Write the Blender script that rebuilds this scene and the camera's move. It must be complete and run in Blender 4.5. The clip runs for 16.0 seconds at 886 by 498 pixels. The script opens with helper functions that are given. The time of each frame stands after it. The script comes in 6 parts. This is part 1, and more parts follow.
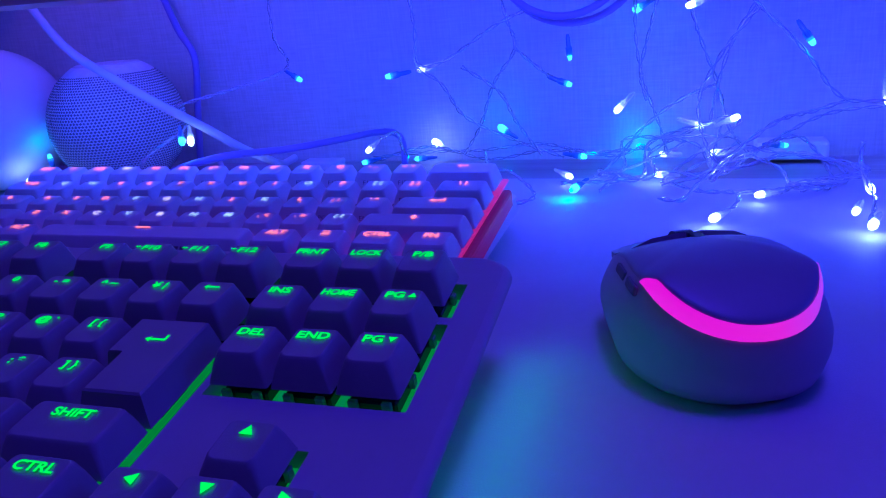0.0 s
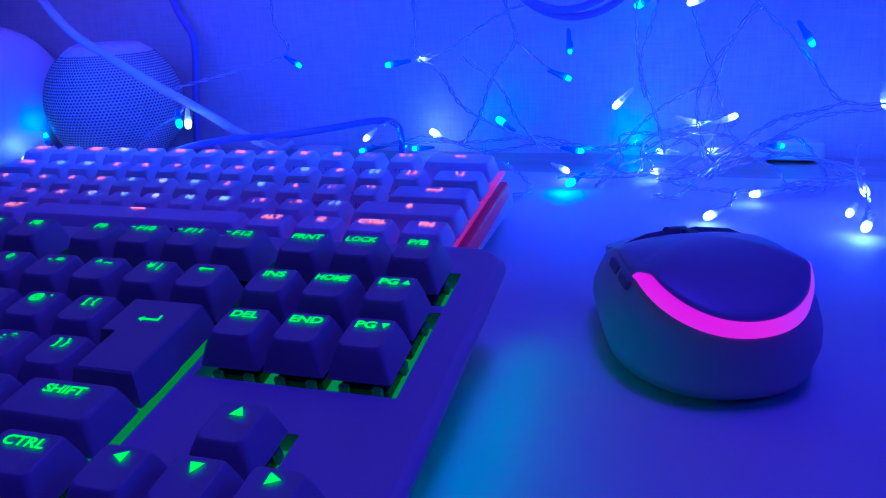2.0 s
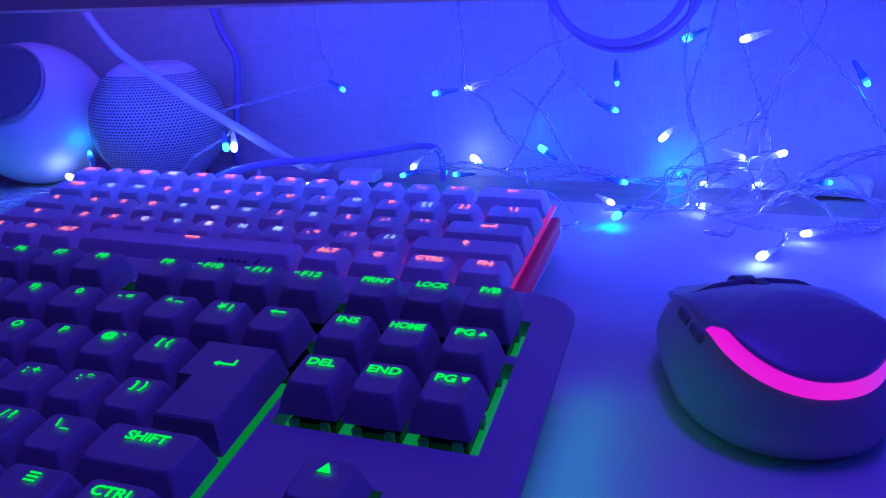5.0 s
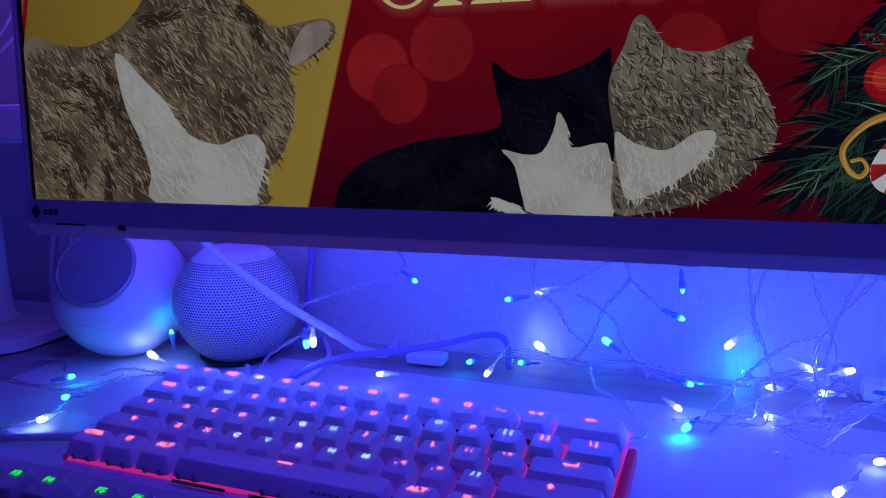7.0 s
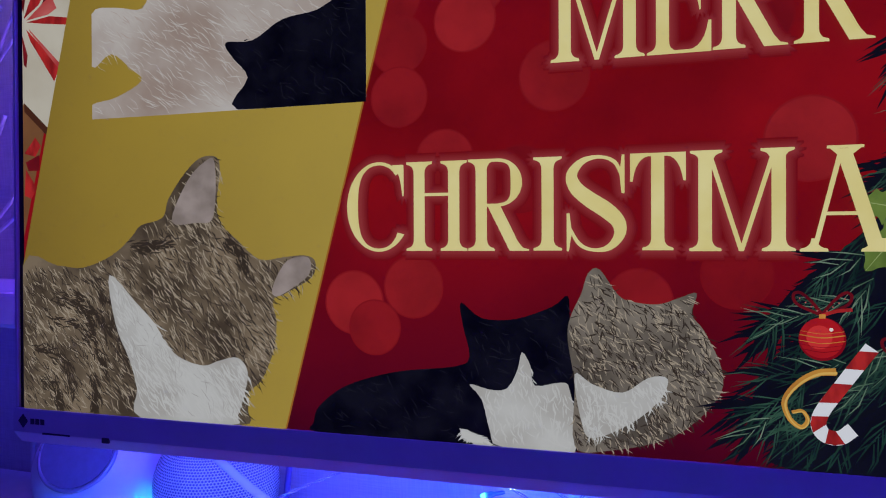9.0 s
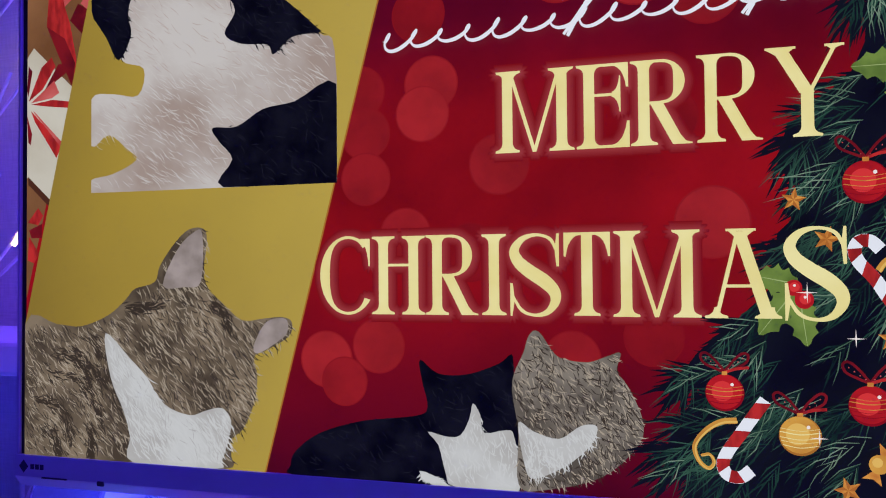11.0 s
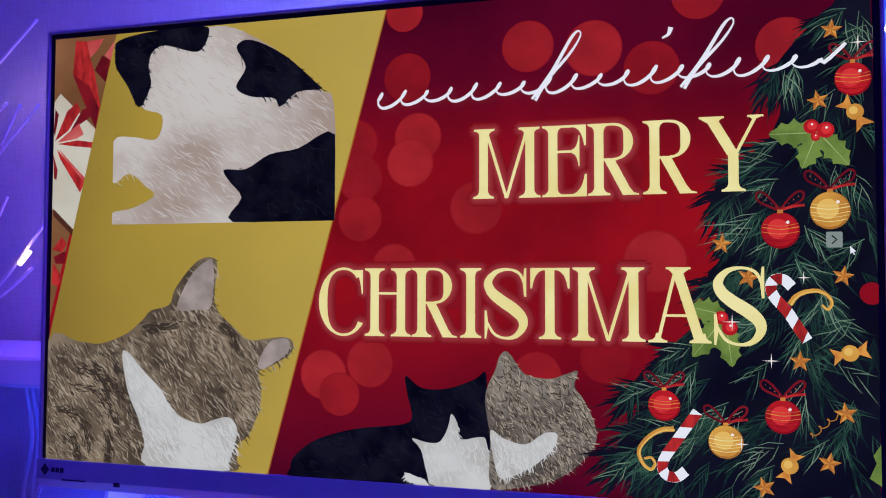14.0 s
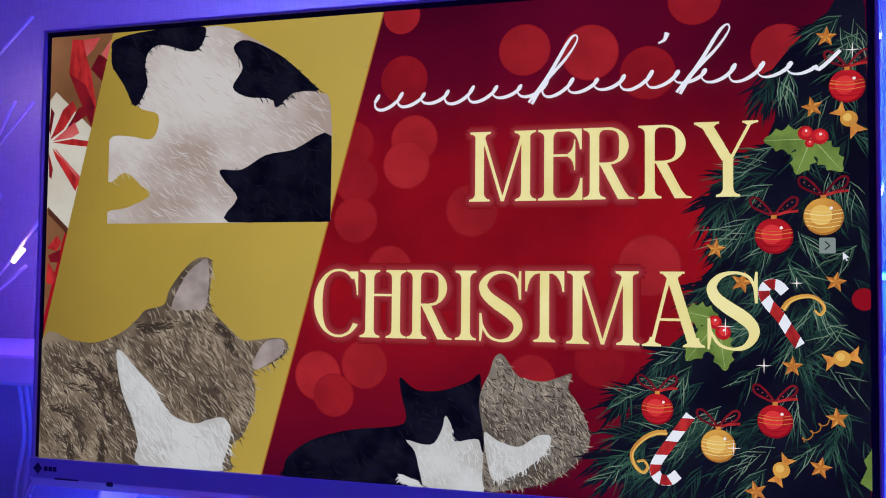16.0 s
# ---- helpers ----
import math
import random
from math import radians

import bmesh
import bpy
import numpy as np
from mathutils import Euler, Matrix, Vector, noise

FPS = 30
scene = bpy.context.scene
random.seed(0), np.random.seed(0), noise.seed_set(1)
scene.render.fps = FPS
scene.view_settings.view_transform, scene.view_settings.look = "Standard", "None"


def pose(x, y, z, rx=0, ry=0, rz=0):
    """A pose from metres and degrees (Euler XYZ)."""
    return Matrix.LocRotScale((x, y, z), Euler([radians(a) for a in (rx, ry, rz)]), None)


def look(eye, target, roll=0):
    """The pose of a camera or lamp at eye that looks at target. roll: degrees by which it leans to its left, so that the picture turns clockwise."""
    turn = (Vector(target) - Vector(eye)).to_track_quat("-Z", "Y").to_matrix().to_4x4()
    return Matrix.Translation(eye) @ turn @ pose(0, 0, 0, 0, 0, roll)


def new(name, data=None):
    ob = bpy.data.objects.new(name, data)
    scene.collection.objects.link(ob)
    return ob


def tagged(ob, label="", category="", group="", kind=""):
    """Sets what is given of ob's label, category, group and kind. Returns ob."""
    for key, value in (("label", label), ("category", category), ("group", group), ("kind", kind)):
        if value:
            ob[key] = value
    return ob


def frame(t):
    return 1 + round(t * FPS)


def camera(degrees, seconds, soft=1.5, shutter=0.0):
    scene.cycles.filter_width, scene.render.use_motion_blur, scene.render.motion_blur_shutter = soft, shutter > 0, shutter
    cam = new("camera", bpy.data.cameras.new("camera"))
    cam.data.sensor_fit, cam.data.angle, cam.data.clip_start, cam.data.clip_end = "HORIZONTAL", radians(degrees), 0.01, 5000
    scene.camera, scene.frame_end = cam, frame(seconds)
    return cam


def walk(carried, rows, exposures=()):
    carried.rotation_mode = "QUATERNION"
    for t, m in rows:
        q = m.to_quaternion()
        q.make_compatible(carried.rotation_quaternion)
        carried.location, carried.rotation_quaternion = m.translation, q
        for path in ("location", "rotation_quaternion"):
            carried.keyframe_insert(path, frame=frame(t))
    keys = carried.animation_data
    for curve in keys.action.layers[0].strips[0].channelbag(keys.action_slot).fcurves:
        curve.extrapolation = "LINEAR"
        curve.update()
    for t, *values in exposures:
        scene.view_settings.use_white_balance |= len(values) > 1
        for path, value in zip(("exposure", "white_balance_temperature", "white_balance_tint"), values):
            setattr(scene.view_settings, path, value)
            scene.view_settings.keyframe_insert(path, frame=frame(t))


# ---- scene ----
# ---- camera and its path ----
cam = camera(58.71, 16.0, soft=1.1)
PATH = [
    (0, 0.1167, -0.1762, 0.1256, 18.35, -18.60, -4.75),
    (0.5, 0.1167, -0.1762, 0.1256, 18.21, -18.89, -4.30),
    (1, 0.1165, -0.1768, 0.1253, 18.15, -18.96, -3.79),
    (1.5, 0.1167, -0.1771, 0.1252, 18.07, -19.08, -3.36),
    (2, 0.1168, -0.1772, 0.1249, 17.96, -19.21, -2.97),
    (2.5, 0.1166, -0.1765, 0.1246, 17.76, -19.37, -2.56),
    (3, 0.1166, -0.1767, 0.1249, 17.71, -19.32, -2.49),
    (3.2, 0.1166, -0.1768, 0.1250, 17.71, -19.31, -2.45),
    (5.3, 0.0956, -0.1794, 0.1434, 19.31, -17.94, -1.89),
    (5.5, 0.0943, -0.1817, 0.1507, 19.61, -16.99, -1.87),
    (6, 0.0881, -0.1848, 0.1707, 20.18, -15.38, -1.81),
    (6.5, 0.0831, -0.1879, 0.1902, 20.94, -13.36, -1.64),
    (7, 0.0770, -0.1882, 0.2060, 21.15, -11.33, -1.30),
    (7.5, 0.0777, -0.1862, 0.2222, 20.69, -8.97, -0.93),
    (8, 0.0834, -0.1905, 0.2398, 20.44, -6.36, -0.72),
    (8.5, 0.0875, -0.1940, 0.2543, 20.18, -4.32, -0.79),
    (9, 0.0917, -0.1985, 0.2635, 20.27, -3.14, -1.14),
    (11.5, 0.1255, -0.2639, 0.2912, 18.07, -0.75, -1.29),
    (12, 0.1312, -0.2825, 0.2958, 17.59, -0.31, -1.25),
    (12.5, 0.1350, -0.2945, 0.2974, 17.05, -0.46, -1.12),
    (13, 0.1360, -0.3052, 0.2977, 16.64, -0.55, -0.85),
    (13.5, 0.1337, -0.3095, 0.2980, 16.56, -0.44, -0.68),
    (14, 0.1322, -0.3107, 0.2991, 16.43, -0.36, -0.61),
    (14.5, 0.1323, -0.3116, 0.3010, 16.41, -0.36, -0.48),
    (15, 0.1323, -0.3115, 0.3024, 16.34, -0.59, -0.44),
    (15.5, 0.1322, -0.3119, 0.3027, 16.26, -0.61, -0.28),
    (16, 0.1316, -0.3122, 0.3009, 15.98, -0.41, -0.12),
]
walk(cam, [(t, pose(x, y, z, 90 + pitch, 0, yaw) @ pose(0, 0, 0, 0, 0, roll)) for t, x, y, z, yaw, pitch, roll in PATH],
     exposures=[
         (0, -0.95, 5900, 5), (0.5, -0.95, 6000, 6), (1.0, -0.95, 5800, 4), (1.5, -0.95, 5300, -3), (2.0, -0.95, 5000, -10), (3.0, -0.95, 4200, -30), (5.5, -0.92, 6500, 10),
         (6.5, -0.84, 6400, 8), (7.5, -0.72, 6400, 8), (8.0, -0.34, 6400, 8), (9.0, -0.1, 6300, 8), (11.5, 0.36, 6200, 9), (16, 0.38, 6200, 9),
     ])

# ---- world and large lights ----
U = 0.01905                                   # key pitch
WALL_Y = 0.388
world = bpy.data.worlds.new("night_room")
world.use_nodes = True
world.node_tree.nodes["Background"].inputs[0].default_value = (0.006, 0.006, 0.08, 1)
world.node_tree.nodes["Background"].inputs[1].default_value = 0.3
scene.world = world


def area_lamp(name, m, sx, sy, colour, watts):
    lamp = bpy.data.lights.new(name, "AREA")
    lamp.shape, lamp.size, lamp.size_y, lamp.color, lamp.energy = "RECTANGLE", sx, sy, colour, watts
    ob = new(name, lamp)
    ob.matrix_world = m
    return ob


def point_lamp(name, at, colour, watts, radius=0.003):
    lamp = bpy.data.lights.new(name, "POINT")
    lamp.color, lamp.energy, lamp.shadow_soft_size = colour, watts, radius
    ob = new(name, lamp)
    ob.location = at
    return ob


# colour strip on the back of the monitor, washing the wall and the desk behind it
area_lamp("strip_light", look((0.145, 0.182, 0.1300), (0.145, 0.345, 0.045)), 0.31, 0.014, (0.034, 0.044, 1.0), 1.15)
area_lamp("strip_light", look((-0.165, 0.182, 0.1300), (-0.175, 0.345, 0.045)), 0.31, 0.014, (0.030, 0.060, 1.0), 1.05)
area_lamp("strip_light_top", look((-0.02, 0.235, 0.42), (-0.02, 0.388, 0.50)), 0.5, 0.03, (0.20, 0.25, 1.0), 0.8)
area_lamp("strip_light_left", look((-0.275, 0.192, 0.36), (-0.40, 0.388, 0.38)), 0.02, 0.14, (0.38, 0.11, 1.0), 0.9)
area_lamp("strip_light_right", look((0.222, 0.200, 0.30), (0.30, 0.388, 0.27)), 0.02, 0.24, (0.006, 0.11, 1.0), 2.2)
# unseen fill lights, assumed: blue-violet room light below the ceiling, blue from the right
area_lamp("room_fill", look((0.26, 0.28, 1.70), (-0.03, 0.10, 0.0)), 0.9, 0.3, (0.080, 0.024, 1.0), 36.0)
area_lamp("corner_fill", look((1.1, 0.2, 0.55), (0.1, 0.15, 0.0)), 0.25, 0.25, (0.005, 0.034, 1.0), 3.4)
# light that leaks from under the edge of the front keyboard
area_lamp("keyboard_underglow", look((0.0640, -0.006, 0.0170), (0.0800, -0.006, 0.0)), 0.15, 0.006, (0.0, 0.60, 0.20), 0.013)

# ---- materials ----


def material(name, base, rough=0.5, metal=0.0, glow=None, power=0.0, vary=0.08, scale=60.0, bump=0.0, bump_scale=400.0, clear=0.0, coat=0.0, stretch=None, relief=0.0006):
    m = bpy.data.materials.new(name)
    m.use_nodes = True
    nt = m.node_tree
    b = nt.nodes["Principled BSDF"]
    b.inputs["Roughness"].default_value, b.inputs["Metallic"].default_value = rough, metal
    b.inputs["Transmission Weight"].default_value, b.inputs["Coat Weight"].default_value = clear, coat
    if glow:
        b.inputs["Emission Color"].default_value, b.inputs["Emission Strength"].default_value = (*glow, 1), power
    co = nt.nodes.new("ShaderNodeTexCoord")
    out = co.outputs["Object"]
    if stretch:
        mp = nt.nodes.new("ShaderNodeMapping")
        mp.inputs["Scale"].default_value = stretch
        nt.links.new(out, mp.inputs["Vector"])
        out = mp.outputs["Vector"]
    n1, n2 = nt.nodes.new("ShaderNodeTexNoise"), nt.nodes.new("ShaderNodeTexNoise")
    n1.inputs["Scale"].default_value, n2.inputs["Scale"].default_value = scale, scale * 9
    n1.inputs["Detail"].default_value = 4
    mix = nt.nodes.new("ShaderNodeMath")
    mix.operation = "MULTIPLY_ADD"
    mix.inputs[1].default_value = 0.35
    for n in (n1, n2):
        nt.links.new(out, n.inputs["Vector"])
    nt.links.new(n2.outputs["Fac"], mix.inputs[0])
    nt.links.new(n1.outputs["Fac"], mix.inputs[2])
    ramp = nt.nodes.new("ShaderNodeMapRange")
    ramp.inputs["From Min"].default_value, ramp.inputs["From Max"].default_value = 0.4, 1.0
    ramp.inputs["To Min"].default_value, ramp.inputs["To Max"].default_value = 1 - vary, 1 + vary
    nt.links.new(mix.outputs[0], ramp.inputs["Value"])
    tint = nt.nodes.new("ShaderNodeVectorMath")
    tint.operation = "SCALE"
    tint.inputs[0].default_value = base
    nt.links.new(ramp.outputs[0], tint.inputs["Scale"])
    nt.links.new(tint.outputs[0], b.inputs["Base Color"])
    if bump:
        nb = nt.nodes.new("ShaderNodeTexNoise")
        nb.inputs["Scale"].default_value, nb.inputs["Detail"].default_value = bump_scale, 3
        nt.links.new(out, nb.inputs["Vector"])
        bp = nt.nodes.new("ShaderNodeBump")
        bp.inputs["Strength"].default_value, bp.inputs["Distance"].default_value = bump, relief
        nt.links.new(nb.outputs["Fac"], bp.inputs["Height"])
        nt.links.new(bp.outputs[0], b.inputs["Normal"])
    return m


BACKLIGHT = 0.75


def screen_colour(name, rgb, power=1.0, vary=0.0, scale=90.0, second=None, stretch=None, wave=False):
    """A colour that the lit display shows."""
    m = bpy.data.materials.new(name)
    m.use_nodes = True
    nt = m.node_tree
    b = nt.nodes["Principled BSDF"]
    b.inputs["Base Color"].default_value, b.inputs["Roughness"].default_value = (0.003, 0.003, 0.003, 1), 0.45
    b.inputs["Specular IOR Level"].default_value = 0.12
    b.inputs["Emission Color"].default_value, b.inputs["Emission Strength"].default_value = (*rgb, 1), power * BACKLIGHT
    if vary or second:
        co = nt.nodes.new("ShaderNodeTexCoord")
        out = co.outputs["Object"]
        if stretch:
            mp = nt.nodes.new("ShaderNodeMapping")
            mp.inputs["Rotation"].default_value = (0, 0, stretch[3])
            mp.inputs["Scale"].default_value = stretch[:3]
            nt.links.new(out, mp.inputs["Vector"])
            out = mp.outputs["Vector"]
        if wave and stretch:
            n = nt.nodes.new("ShaderNodeTexWave")
            n.inputs["Scale"].default_value, n.inputs["Distortion"].default_value = scale, 9.0
            n.inputs["Detail"].default_value, n.inputs["Detail Scale"].default_value, n.inputs["Detail Roughness"].default_value = 4, 1.6, 0.62
        else:
            n = nt.nodes.new("ShaderNodeTexNoise")
            n.inputs["Scale"].default_value, n.inputs["Detail"].default_value = scale, 5
            n.inputs["Distortion"].default_value = 0.5 if wave else 0.0
        nt.links.new(out, n.inputs["Vector"])
        r = nt.nodes.new("ShaderNodeValToRGB")
        r.color_ramp.elements[0].position, r.color_ramp.elements[1].position = (0.10, 0.75) if wave and stretch else (0.38, 0.62)
        r.color_ramp.elements[0].color = (*(second or [c * (1 - vary) for c in rgb]), 1)
        r.color_ramp.elements[1].color = (*rgb, 1)
        nt.links.new(n.outputs["Fac"], r.inputs["Fac"])
        nt.links.new(r.outputs["Color"], b.inputs["Emission Color"])
    return m


M_MAT = material("mat_cloth", (0.62, 0.62, 0.66), 0.62, vary=0.05, scale=25, bump=0.25, bump_scale=1500)
M_DESK = material("desk_laminate", (0.34, 0.33, 0.34), 0.45, vary=0.35, scale=14, bump=0.15, bump_scale=200, stretch=(0.15, 4, 1))


def linen_wallpaper():
    """Pale wallpaper pressed with a fine woven texture of crossing threads."""
    m = material("wallpaper", (0.66, 0.64, 0.66), 0.7, vary=0.06, scale=9)
    nt = m.node_tree
    b = nt.nodes["Principled BSDF"]
    co = next(n for n in nt.nodes if n.type == "TEX_COORD")
    threads = []
    for stretch in ((1.0, 1.0, 0.07), (0.07, 1.0, 1.0)):
        mp, n = nt.nodes.new("ShaderNodeMapping"), nt.nodes.new("ShaderNodeTexNoise")
        mp.inputs["Scale"].default_value = stretch
        n.inputs["Scale"].default_value, n.inputs["Detail"].default_value = 620, 2
        nt.links.new(co.outputs["Object"], mp.inputs["Vector"])
        nt.links.new(mp.outputs["Vector"], n.inputs["Vector"])
        threads.append(n)
    add, mr, sc, bp = nt.nodes.new("ShaderNodeMath"), nt.nodes.new("ShaderNodeMapRange"), nt.nodes.new("ShaderNodeVectorMath"), nt.nodes.new("ShaderNodeBump")
    nt.links.new(threads[0].outputs["Fac"], add.inputs[0])
    nt.links.new(threads[1].outputs["Fac"], add.inputs[1])
    mr.inputs["From Min"].default_value, mr.inputs["From Max"].default_value = 0.7, 1.3
    mr.inputs["To Min"].default_value, mr.inputs["To Max"].default_value = 0.90, 1.09
    nt.links.new(add.outputs[0], mr.inputs["Value"])
    sc.operation = "SCALE"
    old = b.inputs["Base Color"].links[0].from_socket
    nt.links.new(old, sc.inputs[0])
    nt.links.new(mr.outputs[0], sc.inputs["Scale"])
    nt.links.new(sc.outputs[0], b.inputs["Base Color"])
    bp.inputs["Strength"].default_value, bp.inputs["Distance"].default_value = 0.4, 0.0007
    nt.links.new(add.outputs[0], bp.inputs["Height"])
    nt.links.new(bp.outputs[0], b.inputs["Normal"])
    return m


M_WALL = linen_wallpaper()
M_PLAIN = material("room_paint", (0.5, 0.5, 0.5), 0.8)
M_CASE = material("keyboard_case", (0.46, 0.46, 0.49), 0.5, vary=0.05, bump=0.1, bump_scale=2500)
M_KEY = material("keycap_plastic", (0.34, 0.34, 0.38), 0.46, vary=0.05, scale=90, bump=0.15, bump_scale=3000)
M_KEYW = material("keycap_white", (0.82, 0.80, 0.83), 0.45, vary=0.04, scale=90, bump=0.12, bump_scale=3000)
M_LEG = material("legend_green", (0.05, 0.25, 0.06), 0.5, glow=(0.02, 1.0, 0.07), power=2.0)
M_LEGR = material("legend_pink", (0.5, 0.2, 0.2), 0.5, glow=(1.0, 0.20, 0.22), power=3.2)
M_LEGW = material("legend_white", (0.5, 0.5, 0.5), 0.5, glow=(0.75, 0.6, 1.0), power=2.6)
M_LEGC = material("legend_cyan", (0.2, 0.5, 0.5), 0.5, glow=(0.45, 0.62, 1.0), power=2.2)
M_SIDEPRINT = material("side_print", (0.30, 0.28, 0.36), 0.6)
M_PLATE = material("backlit_plate", (0.2, 0.2, 0.2), 0.5, glow=(0.02, 0.9, 0.14), power=0.42)
M_PLATER = material("backlit_plate_red", (0.3, 0.2, 0.2), 0.5, glow=(1.0, 0.03, 0.46), power=0.75)
M_SWITCH = material("switch_housing", (0.015, 0.015, 0.02), 0.35)
M_SWCLEAR = material("switch_clear", (0.6, 0.7, 0.7), 0.15, clear=0.5)
M_STRIP = material("red_glow_bar", (0.10, 0.004, 0.05), 0.35, glow=(1.0, 0.0, 0.36), power=0.16)
M_DARK = material("dark_plastic", (0.03, 0.03, 0.04), 0.4)
M_WHITE = material("white_plastic", (0.74, 0.73, 0.76), 0.4, vary=0.04)
M_BEZEL = material("monitor_white", (0.55, 0.54, 0.58), 0.45, vary=0.05, bump=0.08, bump_scale=2000)
M_BLACK = material("panel_black", (0.006, 0.006, 0.008), 0.25)
M_LOGO = material("logo_dark", (0.03, 0.03, 0.05), 0.4)
M_FABRIC = material("speaker_mesh", (0.84, 0.83, 0.85), 0.75, vary=0.10, scale=200, bump=0.5, bump_scale=2500)
M_HOLE = material("mesh_hole", (0.19, 0.19, 0.24), 0.9)
M_GREYFACE = material("grey_face", (0.16, 0.16, 0.21), 0.55, vary=0.10, scale=200)
M_RING = material("grey_ring", (0.34, 0.34, 0.38), 0.3, metal=0.4)
M_WIRE = material("clear_wire", (0.72, 0.76, 0.90), 0.06, clear=0.62, coat=1.0)
# weak emission on the holders stands in for bulb light caught in the tube
M_HOLDER = material("led_holder", (0.8, 0.82, 0.9), 0.2, clear=0.5, glow=(0.25, 0.35, 1.0), power=0.07)
M_HOLDERB = material("led_holder_blue", (0.2, 0.3, 0.6), 0.2, clear=0.4, glow=(0.0, 0.10, 0.9), power=0.08)
M_LEDW = material("led_white", (0.9, 0.95, 1.0), 0.2, glow=(0.62, 0.85, 1.0), power=12.0)
M_LEDB = material("led_blue", (0.3, 0.6, 1.0), 0.2, glow=(0.06, 0.48, 1.0), power=7.0)
M_LEDWARM = material("led_warm", (0.9, 0.7, 0.5), 0.2, glow=(1.0, 0.62, 0.35), power=3.0)
M_CABLEW = material("cable_white", (0.66, 0.64, 0.70), 0.45, vary=0.05)
M_CABLEV = material("cable_violet", (0.30, 0.22, 0.55), 0.35, vary=0.05)
M_TWIG = material("twig_white", (0.75, 0.74, 0.78), 0.5, vary=0.06)
M_MOUSE = material("mouse_plastic", (0.46, 0.46, 0.51), 0.42, vary=0.04, bump=0.06, bump_scale=3000)
M_MOUSE_TOP = material("mouse_shell", (0.34, 0.33, 0.42), 0.38, vary=0.04, bump=0.06, bump_scale=3000)


def band_material():
    """The lit band of the mouse: a colour wheel along its length."""
    m = bpy.data.materials.new("mouse_band_glow")
    m.use_nodes = True
    nt = m.node_tree
    b = nt.nodes["Principled BSDF"]
    b.inputs["Base Color"].default_value, b.inputs["Roughness"].default_value = (0.3, 0.05, 0.25, 1), 0.4
    co, sep, r = nt.nodes.new("ShaderNodeTexCoord"), nt.nodes.new("ShaderNodeSeparateXYZ"), nt.nodes.new("ShaderNodeValToRGB")
    mr = nt.nodes.new("ShaderNodeMapRange")
    mr.inputs["From Min"].default_value, mr.inputs["From Max"].default_value = -0.030, 0.024
    nt.links.new(co.outputs["Object"], sep.inputs[0])
    nt.links.new(sep.outputs["X"], mr.inputs["Value"])
    nt.links.new(mr.outputs[0], r.inputs["Fac"])
    e = r.color_ramp.elements
    e[0].color, e[1].color = (1.0, 0.0, 0.78, 1), (0.50, 0.06, 1.0, 1)
    mid = e.new(0.62)
    mid.color = (1.0, 0.02, 0.75, 1)
    nt.links.new(r.outputs["Color"], b.inputs["Emission Color"])
    b.inputs["Emission Strength"].default_value = 1.5
    return m


M_BAND = band_material()

# ---- building helpers ----


def thing(name, label, category, m=None, group="", kind=""):
    ob = new(name)
    ob.empty_display_size = 0.02
    if m is not None:
        ob.matrix_world = m
    return tagged(ob, label, category, group, kind)


def part(name, data, mat, parent, label="", m=None, smooth=False):
    """Links a bmesh or mesh as one mesh object under a thing or a part."""
    if isinstance(data, bmesh.types.BMesh):
        me = bpy.data.meshes.new(name)
        bmesh.ops.recalc_face_normals(data, faces=data.faces)
        data.to_mesh(me)
        data.free()
    else:
        me = data
    if mat is not None and not me.materials:
        me.materials.append(mat)
    if smooth:
        for p in me.polygons:
            p.use_smooth = True
    ob = new(name, me)
    ob.parent = parent
    if m is not None:
        ob.matrix_local = m
    if label:
        tagged(ob, label)
    return ob


def solid(name, data, mat, label, category, m=None, kind="", smooth=False):
    ob = part(name, data, mat, None, "", None, smooth)
    if m is not None:
        ob.matrix_world = m
    return tagged(ob, label, category, "", kind)


def box(bm, sx, sy, sz, at=(0, 0, 0), bevel=0.0, seg=2):
    r = bmesh.ops.create_cube(bm, size=1.0, matrix=Matrix.Translation(at) @ Matrix.Diagonal((sx, sy, sz, 1)))
    if bevel:
        edges = list({e for v in r["verts"] for e in v.link_edges})
        bmesh.ops.bevel(bm, geom=edges, offset=bevel, segments=seg, affect="EDGES", profile=0.5)
    return bm


def mesh_from(name, verts, faces):
    me = bpy.data.meshes.new(name)
    me.from_pydata(verts, [], faces)
    me.update()
    return me


def round_rect(hx, hy, r, n=3):
    """Points of a rounded rectangle, counter-clockwise."""
    pts = []
    for cx, cy, a0 in ((hx - r, hy - r, 0), (-hx + r, hy - r, 90), (-hx + r, -hy + r, 180), (hx - r, -hy + r, 270)):
        for i in range(n + 1):
            a = radians(a0 + 90 * i / n)
            pts.append((cx + r * math.cos(a), cy + r * math.sin(a)))
    return pts


def loft(rings, cap_bottom=True, cap_top=True):
    n = len(rings[0])
    verts = [p for ring in rings for p in ring]
    faces = [(k * n + i, k * n + (i + 1) % n, (k + 1) * n + (i + 1) % n, (k + 1) * n + i) for k in range(len(rings) - 1) for i in range(n)]
    if cap_bottom:
        faces.append(tuple(reversed(range(n))))
    if cap_top:
        faces.append(tuple(range((len(rings) - 1) * n, len(rings) * n)))
    return verts, faces


